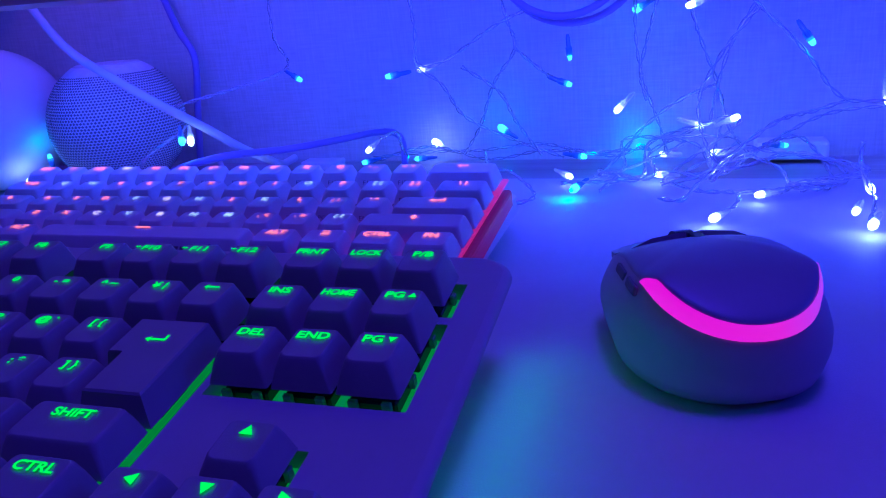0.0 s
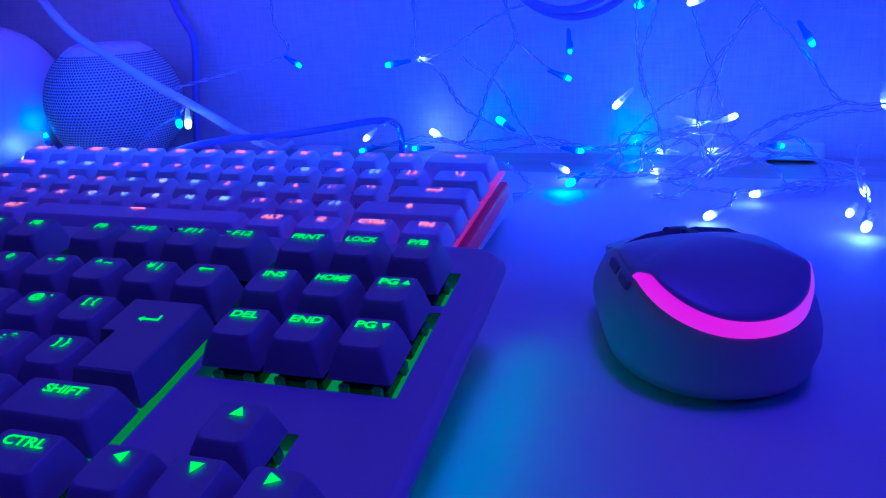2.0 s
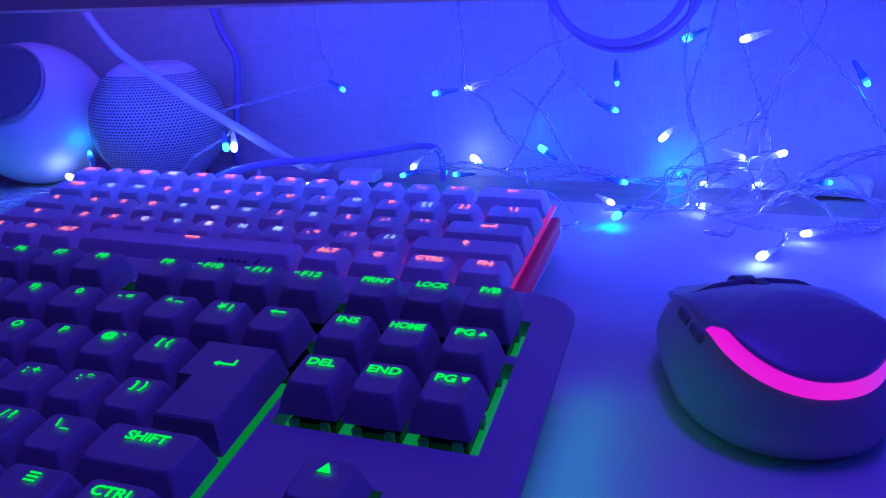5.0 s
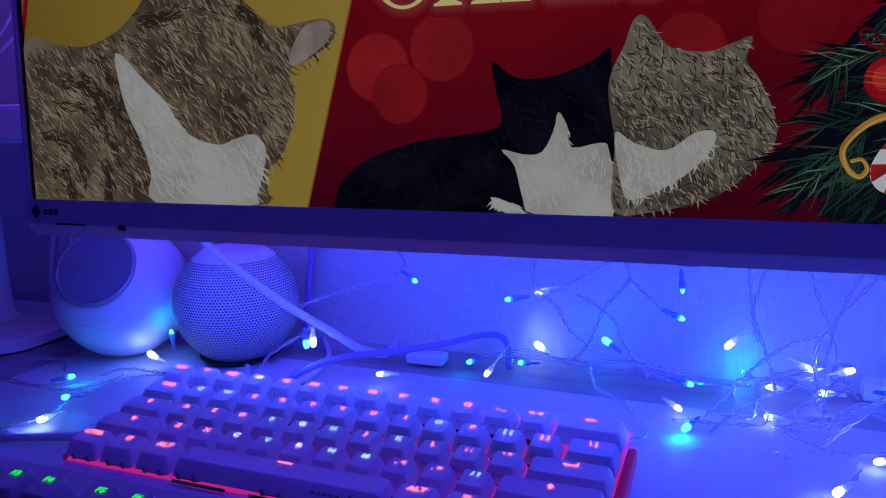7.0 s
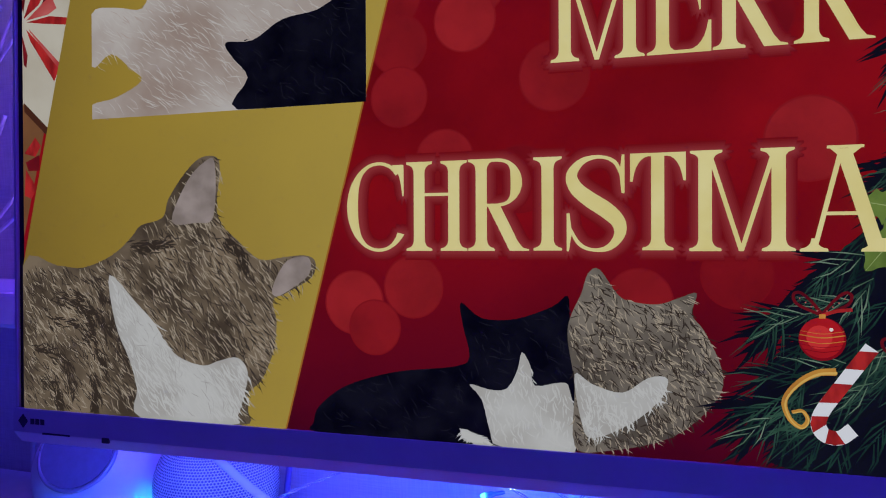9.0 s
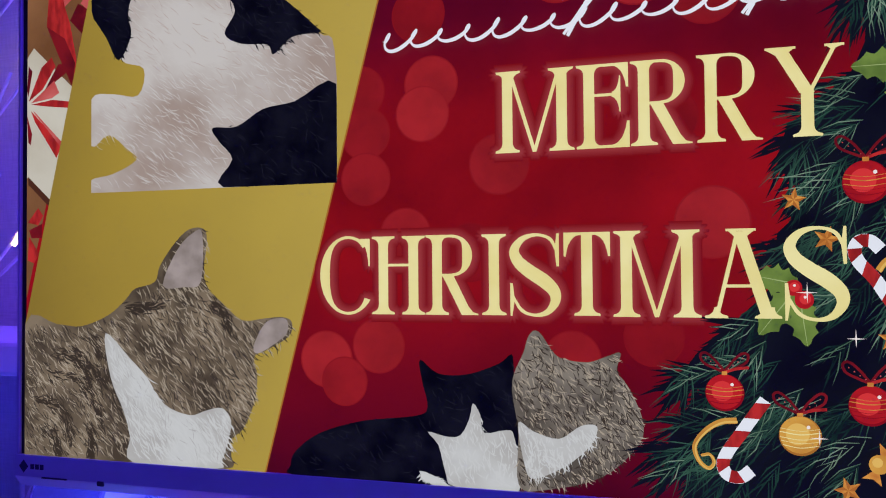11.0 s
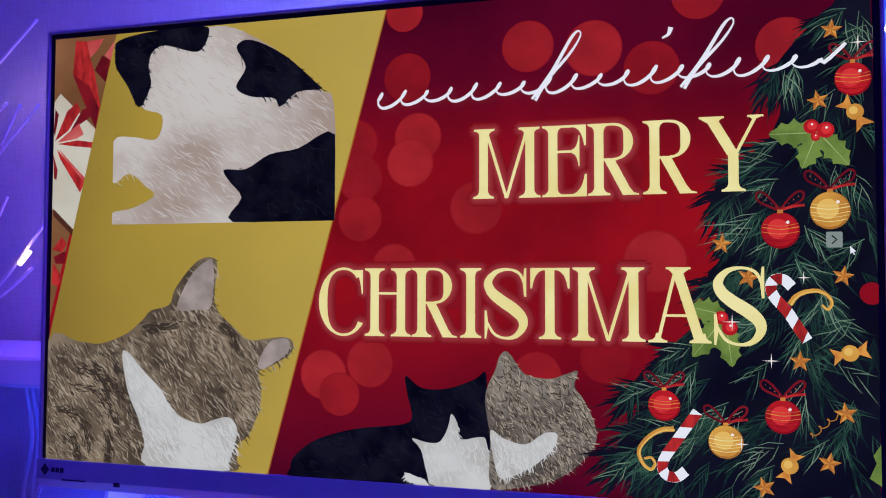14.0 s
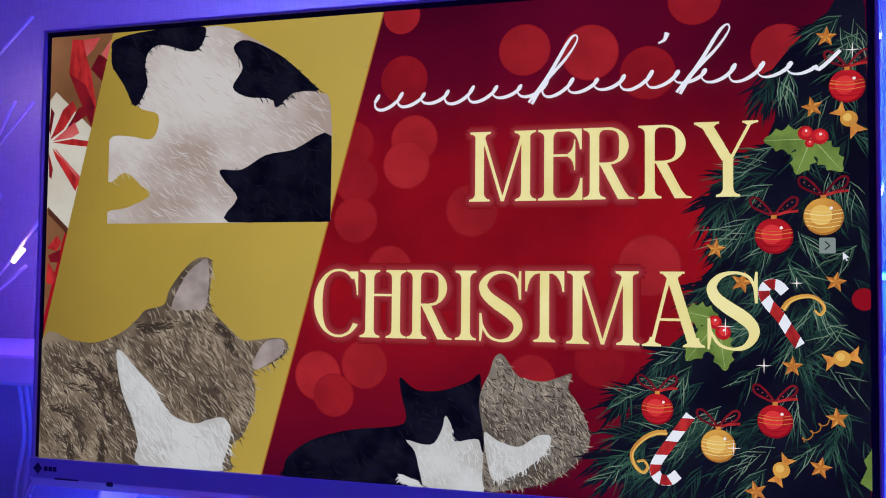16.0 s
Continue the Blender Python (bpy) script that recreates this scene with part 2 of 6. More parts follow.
def spline(points, per=8, closed=False):
    """A smooth line through the points."""
    p = [Vector(q) for q in points]
    out = []
    n = len(p)
    for i in range(n if closed else n - 1):
        if closed:
            a, b, c, d = p[i - 1], p[i], p[(i + 1) % n], p[(i + 2) % n]
        else:
            b, c = p[i], p[i + 1]
            a, d = p[i - 1] if i else b * 2 - c, p[i + 2] if i + 2 < n else c * 2 - b
        for k in range(per):
            t = k / per
            out.append(0.5 * (2 * b + (c - a) * t + (2 * a - 5 * b + 4 * c - d) * t * t + (3 * b - a - 3 * c + d) * t ** 3))
    if not closed:
        out.append(p[-1])
    return out


def tube_into(verts, faces, line, radius, n=6):
    up = Vector((0.31, 0.2, 0.93)).normalized()
    base = len(verts)
    for i, q in enumerate(line):
        t = (line[min(i + 1, len(line) - 1)] - line[max(i - 1, 0)]).normalized()
        side = t.cross(up)
        side = side.normalized() if side.length > 1e-4 else t.orthogonal().normalized()
        up = side.cross(t).normalized()
        for k in range(n):
            a = 2 * math.pi * k / n
            verts.append(q + side * (radius * math.cos(a)) + up * (radius * math.sin(a)))
    for i in range(len(line) - 1):
        for k in range(n):
            faces.append((base + i * n + k, base + i * n + (k + 1) % n, base + (i + 1) * n + (k + 1) % n, base + (i + 1) * n + k))
    faces.append(tuple(base + k for k in reversed(range(n))))
    faces.append(tuple(base + (len(line) - 1) * n + k for k in range(n)))


def tube(name, points, radius, n=10, per=10):
    verts, faces = [], []
    tube_into(verts, faces, spline(points, per), radius, n)
    return mesh_from(name, verts, faces)


def twist_into(verts, faces, points, gap=0.0008, radius=0.00056, pitch=0.021):
    """Two thin wires wound round one another along the points."""
    line = spline(points, 22)
    for s in (0, math.pi):
        d, strand = 0.0, []
        for i, q in enumerate(line):
            if i:
                d += (q - line[i - 1]).length
            t = (line[min(i + 1, len(line) - 1)] - line[max(i - 1, 0)]).normalized()
            a = t.orthogonal().normalized()
            a = (Vector((0, 0, 1)) - t * t.z).normalized() if abs(t.z) < 0.95 else a
            b = t.cross(a)
            w = 2 * math.pi * d / pitch + s
            strand.append(q + a * (gap * math.cos(w)) + b * (gap * math.sin(w)))
        tube_into(verts, faces, strand, radius, 4)


TEXTS = {}


def text_mesh(body, height, width=None, bold=0.0):
    """The built-in font as a flat mesh, centred, of that letter height."""
    key = (body, height, width)
    if key in TEXTS:
        return TEXTS[key]
    cu = bpy.data.curves.new("text", "FONT")
    cu.body, cu.size, cu.offset, cu.resolution_u = body, 1.0, bold, 3
    ob = bpy.data.objects.new("text", cu)
    me = bpy.data.meshes.new_from_object(ob)
    bpy.data.objects.remove(ob)
    xs, ys = [v.co.x for v in me.vertices], [v.co.y for v in me.vertices]
    if not xs:
        TEXTS[key] = me
        return me
    k = height / 0.72
    kx = k * 1.15
    if width and (max(xs) - min(xs)) * kx > width:
        kx = width / (max(xs) - min(xs))
    cx = (max(xs) + min(xs)) / 2
    for v in me.vertices:
        v.co = ((v.co.x - cx) * kx, (v.co.y - 0.36) * k, 0)
    TEXTS[key] = me
    return me


def flat(name, polys):
    """Flat pieces in the x-y plane, each a list of points."""
    verts, faces = [], []
    for p in polys:
        faces.append(tuple(range(len(verts), len(verts) + len(p))))
        verts += [(x, y, 0) for x, y in p]
    return mesh_from(name, verts, faces)


# ---- the room ----


def slab(name, sx, sy, sz, at, mat, label, category, kind="structure", bevel=0.0):
    return solid(name, box(bmesh.new(), sx, sy, sz, (0, 0, 0), bevel), mat, label, category, Matrix.Translation(at), kind)


slab("wall_north", 4.2, 0.1, 2.6, (0, WALL_Y + 0.05, 0.55), M_WALL, "pale textured wallpaper on the wall behind the desk", "wall")
slab("wall_south", 4.2, 0.1, 2.6, (0, -2.05, 0.55), M_PLAIN, "plain painted wall of a dim room", "wall")
slab("wall_west", 0.1, 2.34, 2.6, (-2.05, -0.83, 0.55), M_PLAIN, "plain painted wall of a dim room", "wall")
slab("wall_east", 0.1, 2.34, 2.6, (2.05, -0.83, 0.55), M_PLAIN, "plain painted wall of a dim room", "wall")
slab("floor", 4.2, 2.6, 0.1, (0, -0.8, -0.80), M_DESK, "dark plain floor of the room", "floor")
slab("ceiling", 4.2, 2.6, 0.1, (0, -0.8, 1.90), M_PLAIN, "plain painted ceiling of a dim room", "ceiling")

desk = thing("desk", "grey wood-grain desk pushed against the wall", "desk")
part("desk_top", box(bmesh.new(), 1.7, 0.78, 0.026, (-0.1, -0.003, -0.0151), 0.002), M_DESK, desk)
for x in (-0.92, 0.72):
    part("side_panel", box(bmesh.new(), 0.03, 0.7, 0.722, (x, 0.0, -0.389)), M_DESK, desk)
MAT_BACK = 0.318
pts = round_rect(0.50, 0.36, 0.012, 4)
v, fcs = loft([[(x, y, z) for x, y in pts] for z in (-0.0018, 0.0)])
solid("desk_mat", mesh_from("desk_mat", v, fcs), M_MAT, "large white cloth desk mat under both keyboards and the mouse", "desk mat",
      pose(0.06, MAT_BACK - 0.36, 0.0003, 0, 0, -1.2))

# ---- keyboards ----
CAPS = {}


def keycap(w, d, h, inset=(0.0029, 0.0034, 0.0012), dish=0.0006, slim=0.00045):
    """A sculpted keycap: w and d in key units; its top lies at z = 0, set back from the front."""
    key = (w, d, h, inset, slim)
    if key in CAPS:
        return CAPS[key]
    hx, hy = w * U / 2 - slim, d * U / 2 - slim
    side, front, back = inset
    tx, ty, oy = hx - side, hy - (front + back) / 2, (front - back) / 2
    rings = [[(x, y, -h) for x, y in round_rect(hx, hy, 0.0008)]]
    rings.append([(x * 0.5 + a * 0.5, y * 0.5 + (b + oy) * 0.5, -h * 0.42) for (x, y), (a, b) in zip(round_rect(hx, hy, 0.001), round_rect(tx, ty, 0.0018))])
    lip = [(x, y + oy, -0.0006 - dish * (1 - (x / (tx + 0.0002)) ** 2)) for x, y in round_rect(tx + 0.0002, ty + 0.0002, 0.002)]
    rings.append([(x * 0.88 + a * 0.12, y * 0.88 + b * 0.12, z * 0.88 - h * 0.42 * 0.12) for (x, y, z), (a, b, _) in zip(lip, rings[1])])
    rings.append(lip)
    for s in (0.98, 0.955, 0.9, 0.7, 0.35):
        rings.append([(x * s, y * s + oy, -dish * (1 - (x * s / tx) ** 2) - (0.00018 if s > 0.97 else 0.0)) for x, y in round_rect(tx, ty, 0.002)])
    v, f = loft(rings, cap_bottom=False)
    me = mesh_from("key", v, f)
    for p in me.polygons:
        p.use_smooth = True
    CAPS[key] = me
    return me


def corner_enter(h):
    """The tall L-shaped enter key; its origin is the middle of its two rows."""
    def outline(i, f, b, dy=0.0):
        r, l1, l2 = 0.75 * U - i, -0.75 * U + i, -0.5 * U + i
        return [(r, -U + f + dy), (r, U - b), (l1, U - b), (l1, 0.0 + f * 0.4), (l2, 0.0 + f * 0.4), (l2, -U + f + dy)]
    rings = [[(x, y, -h) for x, y in outline(0.00045, 0.00045, 0.00045)],
             [(x, y, -0.0006) for x, y in outline(0.0027, 0.0032, 0.0012)],
             [(x, y, 0) for x, y in outline(0.0032, 0.0038, 0.0016)]]
    v, f = loft(rings, cap_bottom=False)
    return mesh_from("key", v, f)


ARROW = [(-1, 0), (-0.45, 0.42), (-0.45, 0.14), (0.9, 0.14), (0.9, -0.14), (-0.45, -0.14), (-0.45, -0.42)]


def legend_mesh(s, height, width):
    """A legend: words in the built-in font, arrows and marks as plain shapes."""
    k = height * 0.62
    if s == "<-":
        return flat("legend", [[(x * k * 1.5, y * k * 1.5) for x, y in ARROW]])
    if s == "ret":
        return flat("legend", [[(x * k * 1.7, (y - 0.1) * k * 1.5) for x, y in ARROW] , [(0.9 * k * 1.7, -0.36 * k), (1.12 * k * 1.7, -0.36 * k), (1.12 * k * 1.7, 1.1 * k), (0.9 * k * 1.7, 1.1 * k)]])
    if s == "bar":
        return flat("legend", [[(-2.0 * k, -0.22 * k), (2.0 * k, -0.22 * k), (2.0 * k, 0.22 * k), (-2.0 * k, 0.22 * k)]])
    if s == "menu":
        return flat("legend", [[(-0.9 * k, -0.8 * k), (0.9 * k, -0.8 * k), (0.9 * k, -0.5 * k), (-0.9 * k, -0.5 * k)], [(-0.9 * k, 0.5 * k), (0.9 * k, 0.5 * k), (0.9 * k, 0.8 * k), (-0.9 * k, 0.8 * k)],
                               [(-0.9 * k, -0.15 * k), (0.9 * k, -0.15 * k), (0.9 * k, 0.15 * k), (-0.9 * k, 0.15 * k)]])
    if s == "caps":
        return flat("legend", [[(-0.9 * k, 0), (0, 0.9 * k), (0.9 * k, 0), (0.4 * k, 0), (0.4 * k, -0.8 * k), (-0.4 * k, -0.8 * k), (-0.4 * k, 0)]])
    if s in ("up", "down", "left", "right"):
        a = {"up": 0, "left": 90, "down": 180, "right": 270}[s]
        c, q = math.cos(radians(a)), math.sin(radians(a))
        return flat("legend", [[(k * (x * c - y * q), k * (x * q + y * c)) for x, y in ((-0.95, -0.75), (0.95, -0.75), (0, 0.95))]])
    if s.startswith("PG"):
        me = text_mesh("PG", height, width, 0.028).copy()
        tri = 1 if s == "PGU" else -1
        base = flat("legend", [[(0.0026, -tri * 0.0011), (0.0052, -tri * 0.0011), (0.0039, tri * 0.0012)]])
        bm = bmesh.new()
        bm.from_mesh(me)
        bmesh.ops.translate(bm, verts=bm.verts, vec=(-0.0014, 0, 0))
        bm.from_mesh(base)
        out = bpy.data.meshes.new("legend")
        bm.to_mesh(out)
        bm.free()
        return out
    return text_mesh(s, height, width, 0.028)


def add_key(board, x, y, top, w, legend, mat, glow, h, d=1.0, size=0.0031, shift=0.0042, cap=None, lx=0.0, lz=0.0001, front=None, inset=(0.0029, 0.0034, 0.0012)):
    k = part("key", cap or keycap(w, d, h, inset), mat, board, m=Matrix.Translation((x, y, top)))
    if legend:
        part("legend", legend_mesh(legend, size, max(0.0105, w * U - 0.0085)).copy(), glow, k, m=Matrix.Translation((lx, shift, lz)))
    if front:
        tilt = math.degrees(math.atan2(h - 0.0007, inset[1]))
        part("side_print", text_mesh(front, 0.0022, 0.010).copy(), M_SIDEPRINT, k,
             m=Matrix.Translation((0, -d * U / 2 + 0.00045 + inset[1] * 0.48 - 0.00035, -h * 0.52)) @ pose(0, 0, 0, tilt, 0, 0))
    return k


SWITCH = box(bmesh.new(), 0.0138, 0.0138, 0.0045, (0, 0, 0), 0.0006, 1)
box(SWITCH, 0.0042, 0.0042, 0.004, (0, 0, 0.004))
SWITCH_MESH = bpy.data.meshes.new("switch")
SWITCH.to_mesh(SWITCH_MESH)
SWITCH.free()
CLIP = bmesh.new()
for dx in (-0.005, 0.0045):
    box(CLIP, 0.0028, 0.0016, 0.0036, (dx, -0.0078, 0.0014), 0.0003, 1)
box(CLIP, 0.0016, 0.0028, 0.0036, (0.0078, 0.004, 0.0014), 0.0003, 1)
CLIP_MESH = bpy.data.meshes.new("clip")
CLIP.to_mesh(CLIP_MESH)
CLIP.free()


def add_switch(board, x, y, z, clip=False):
    k = part("switch", SWITCH_MESH, M_SWITCH, board, m=Matrix.Translation((x, y, z)))
    if clip:
        part("clip", CLIP_MESH, M_SWCLEAR, k)


# front keyboard: its own frame has x along the rows, y up the slope, z = 0 at the tops of the letter row's keys
front_frame = pose(0, 0, 0.0373, 9.0, 0, 0)
kb = thing("keyboard", "compact grey keyboard with green-lit legends and arrow keys", "keyboard", front_frame, "keyboards")
CASE_L, CASE_R, CASE_F, CASE_B = -0.318, 0.0619, -0.084, 0.0680
cx, cy = (CASE_L + CASE_R) / 2, (CASE_F + CASE_B) / 2
hx, hy = (CASE_R - CASE_L) / 2, (CASE_B - CASE_F) / 2
TOPZ = -0.0112
rings = []
for grow, z in ((-0.011, None), (-0.009, None), (-0.0012, TOPZ - 0.0050), (0.0, TOPZ - 0.003), (-0.0002, TOPZ - 0.0018), (-0.0009, TOPZ - 0.0008), (-0.0019, TOPZ - 0.0002), (-0.003, TOPZ)):
    ring = []
    for x, y in round_rect(hx + grow, hy + grow, 0.013, 6):
        zz = z
        if z is None:
            zz = -0.0225 - (y + hy) / (2 * hy) * 0.010 + (0.0 if grow < -0.010 else 0.003)
        ring.append((cx + x, cy + y, zz))
    rings.append(ring)
v, f = loft(rings, cap_top=False)
# openings in the top plate: a long main field, the block above the arrows, the arrows
case_mesh = mesh_from("case", v, f)
case = part("case", case_mesh, M_CASE, kb, smooth=True)


def frame_plate(name, outer, holes, z, depth, mat, parent):
    """A plate with rectangular openings, cut into strips round them."""
    xs = sorted({outer[0], outer[1], *[q for h in holes for q in h[:2]]})
    ys = sorted({outer[2], outer[3], *[q for h in holes for q in h[2:]]})
    verts, faces, seen = [], [], {}

    def vert(x, y, zz):
        if (x, y, zz) not in seen:
            seen[(x, y, zz)] = len(verts)
            verts.append((x, y, zz))
        return seen[(x, y, zz)]

    def inside(x, y):
        return any(h[0] < x < h[1] and h[2] < y < h[3] for h in holes)
    for i in range(len(xs) - 1):
        for j in range(len(ys) - 1):
            a, b, c, d = xs[i], xs[i + 1], ys[j], ys[j + 1]
            if not inside((a + b) / 2, (c + d) / 2):
                faces.append((vert(a, c, z), vert(b, c, z), vert(b, d, z), vert(a, d, z)))
    for a, b, c, d in holes:
        for p, q in (((a, c), (b, c)), ((b, c), (b, d)), ((b, d), (a, d)), ((a, d), (a, c))):
            faces.append((vert(*p, z), vert(*q, z), vert(*q, z - depth), vert(*p, z - depth)))
    return part(name, mesh_from(name, verts, faces), mat, parent)


def ux(u):
    return (u - 15.75) * U


ROWY = {"F": 0.0425 - 0.0042, "N": U - 0.0042, "Q": -0.0042, "A": -U - 0.0042, "Z": -2 * U - 0.0042, "B": -3 * U - 0.0042}
ROWT = {"F": 0.0027, "N": 0.0022, "Q": 0.0, "A": -0.0012, "Z": -0.0010, "B": -0.0006}
ROWH = {"F": 0.0105, "N": 0.0105, "Q": 0.0092, "A": 0.0085, "Z": 0.0085, "B": 0.0090}
gap = 0.0098
OPEN = [(ux(0) - 0.001, ux(15) + 0.001, ROWY["B"] - gap, ROWY["N"] + gap), (ux(0) - 0.001, ux(1) + 0.001, ROWY["F"] - gap, ROWY["F"] + gap),
        (ux(2) - 0.001, ux(6) + 0.001, ROWY["F"] - gap, ROWY["F"] + gap), (ux(6.5) - 0.001, ux(10.5) + 0.001, ROWY["F"] - gap, ROWY["F"] + gap),
        (ux(11) - 0.001, ux(15) + 0.001, ROWY["F"] - gap, ROWY["F"] + gap), (ux(15.25) - 0.001, ux(18.25) + 0.0016, ROWY["F"] - gap, ROWY["F"] + gap),
        (ux(15.25) - 0.001, ux(18.25) + 0.0016, ROWY["Q"] - gap - 0.0014, ROWY["N"] + gap), (ux(16.25) - 0.001, ux(17.25) + 0.0016, ROWY["Z"] - gap, ROWY["Z"] + gap - 0.0001),
        (ux(15.25) - 0.001, ux(18.25) + 0.001, ROWY["B"] - gap, ROWY["B"] + gap)]
frame_plate("top_plate", (CASE_L + 0.0029, CASE_R - 0.0029, CASE_F + 0.0129, CASE_B - 0.0129), OPEN, TOPZ, 0.006, M_CASE, kb)
for y0, y1 in ((CASE_F + 0.0003, CASE_F + 0.0129), (CASE_B - 0.0129, CASE_B - 0.0003)):
    pts = [(CASE_L + 0.0155, y0 + 0.0027 if y0 < 0 else y0), (CASE_R - 0.0155, y0 + 0.0027 if y0 < 0 else y0), (CASE_R - 0.0155, y1 if y0 < 0 else y1 - 0.0027), (CASE_L + 0.0155, y1 if y0 < 0 else y1 - 0.0027)]
    corner = []
    for sx, ccx in ((1, CASE_R - 0.0130), (-1, CASE_L + 0.0130)):
        ccy = CASE_F + 0.0130 if y0 < 0 else CASE_B - 0.0130
        sy = -1 if y0 < 0 else 1
        arc = [(ccx + sx * 0.0101 * math.cos(radians(a)), ccy + sy * 0.0101 * math.sin(radians(a))) for a in range(0, 91, 15)]
        corner.append([(ccx - sx * 0.003, ccy), *arc, (ccx - sx * 0.003, ccy + sy * 0.0101)])
    me = flat("edge_plate", [pts] + corner)
    part("edge_plate", me, M_CASE, kb, m=Matrix.Translation((0, 0, TOPZ)))
part("backlight_plate", box(bmesh.new(), CASE_R - CASE_L - 0.01, 0.128, 0.001, (cx, -0.0125, TOPZ - 0.0064)), M_PLATE, kb, "green-lit plate under the keys")

row = {"F": [("ESC", 0.5, 1), *[("F%d" % (i + 1), 2.5 + i, 1) for i in range(4)], *[("F%d" % (i + 5), 7.0 + i, 1) for i in range(4)], *[("F%d" % (i + 9), 11.5 + i, 1) for i in range(4)],
             ("PRNT", 15.75, 1), ("LOCK", 16.75, 1), ("P/B", 17.75, 1)],
       "N": [("", 0.5, 1), ("1!", 1.5, 1), ('2"', 2.5, 1), ("3#", 3.5, 1), ("4$", 4.5, 1), ("5%", 5.5, 1), ("6&", 6.5, 1), ("7'", 7.5, 1), ("8(", 8.5, 1), ("9)", 9.5, 1), ("0", 10.5, 1), ("- =", 11.5, 1), ("^ ~", 12.5, 1),
             ("\u00a5 |", 13.5, 1), ("<-", 14.5, 1), ("INS", 15.75, 1), ("HOME", 16.75, 1), ("PGU", 17.75, 1)],
       "Q": [("TAB", 0.75, 1.5), *[(c, 2.0 + i, 1) for i, c in enumerate("QWERTYUIOP")], ("@ `", 12.0, 1), ("[ {", 13.0, 1), ("DEL", 15.75, 1), ("END", 16.75, 1), ("PGD", 17.75, 1)],
       "A": [("CAPS", 0.875, 1.75), *[(c, 2.25 + i, 1) for i, c in enumerate("ASDFGHJKL")], ("; +", 11.25, 1), (": *", 12.25, 1), ("] }", 13.25, 1)],
       "Z": [("SHIFT", 1.125, 2.25), *[(c, 2.75 + i, 1) for i, c in enumerate("ZXCVBNM")], (", <", 9.75, 1), (". >", 10.75, 1), ("/ ?", 11.75, 1), ("\\ _", 12.75, 1), ("SHIFT", 14.125, 1.75), ("up", 16.75, 1)],
       "B": [("CTRL", 0.625, 1.25), ("", 1.75, 1), ("ALT", 2.875, 1.25), ("", 4.0, 1), ("", 6.25, 3.5), ("", 8.5, 1), ("", 9.5, 1), ("ALT", 10.625, 1.25), ("FN", 11.875, 1.25), ("menu", 13.125, 1.25), ("CTRL", 14.375, 1.25),
             ("left", 15.75, 1), ("down", 16.75, 1), ("right", 17.75, 1)]}
for r, keys in row.items():
    for s, u, w in keys:
        add_key(kb, ux(u), ROWY[r], ROWT[r], w, s, M_KEY, M_LEG, ROWH[r])
        if s in ("F10", "F11", "F12"):
            part("legend", flat("legend", [[(k * 0.0011, -0.0007), (k * 0.0011 + 0.0011, 0), (k * 0.0011, 0.0007)] for k in (0, 1)]), M_LEG, kb, m=Matrix.Translation((ux(u) - 0.0064, ROWY[r] + 0.0042, ROWT[r] + 0.0003)))
        add_switch(kb, ux(u), ROWY[r], TOPZ - 0.0035, u > 15)
add_key(kb, ux(14.25), ROWY["Q"] - U / 2, -0.0006, 1.5, "ret", M_KEY, M_LEG, 0.009, cap=corner_enter(0.009), shift=U * 0.42, lz=0.00022)
add_switch(kb, ux(14.25), ROWY["Q"] - U / 2, TOPZ - 0.0035)
for x in (CASE_L + 0.04, CASE_R - 0.04):
    part("foot", box(bmesh.new(), 0.03, 0.008, 0.0185, (0, 0, 0), 0.001), M_DARK, kb, m=pose(x, CASE_B - 0.022, -0.0385, -9, 0, 0))
part("media_key", box(bmesh.new(), 0.012, 0.0045, 0.0016, (ux(15.2), 0.0535, TOPZ + 0.0004), 0.0006), M_DARK, kb, "small dark oblong button")
part("maker_mark", flat("mark", [[(0, 0), (0.008, 0), (0.008, 0.0018), (0, 0.0018)]]), M_SIDEPRINT, kb, m=Matrix.Translation((ux(14.7), 0.0525, TOPZ + 0.0002)))

# rear keyboard
rear_frame = pose(-0.2571, 0.1731, 0.0361, 6.4, 0, -0.66)
kb2 = thing("keyboard", "small white keyboard with pink-lit legends and a glowing red edge", "keyboard", rear_frame, "keyboards")
RT = -0.0095
pts = round_rect(0.1445, 0.0595, 0.004, 4)
rcx, rcy = 0.1434, -0.0205
v, f = loft([[(rcx + x * s, rcy + y * s, z + (0 if z > -0.012 else -(y + 0.05) * 0.075)) for x, y in pts] for s, z in ((0.985, -0.0245), (1.0, -0.0225), (1.0, RT - 0.0035), (0.99, RT - 0.0030))])
part("case", mesh_from("case", v, f), M_WHITE, kb2)
part("backlight_plate", box(bmesh.new(), 0.2830, 0.1045, 0.0012, (0.1432, -0.0170, RT - 0.0026)), M_PLATER, kb2, "pink-lit plate under the keys")
for x in (-0.0012, 0.2878):
    part("glow_bar", box(bmesh.new(), 0.0048, 0.0880, 0.0095, (x, -0.0245, RT - 0.0058), 0.0016), M_STRIP, kb2, "glowing red translucent edge bar")
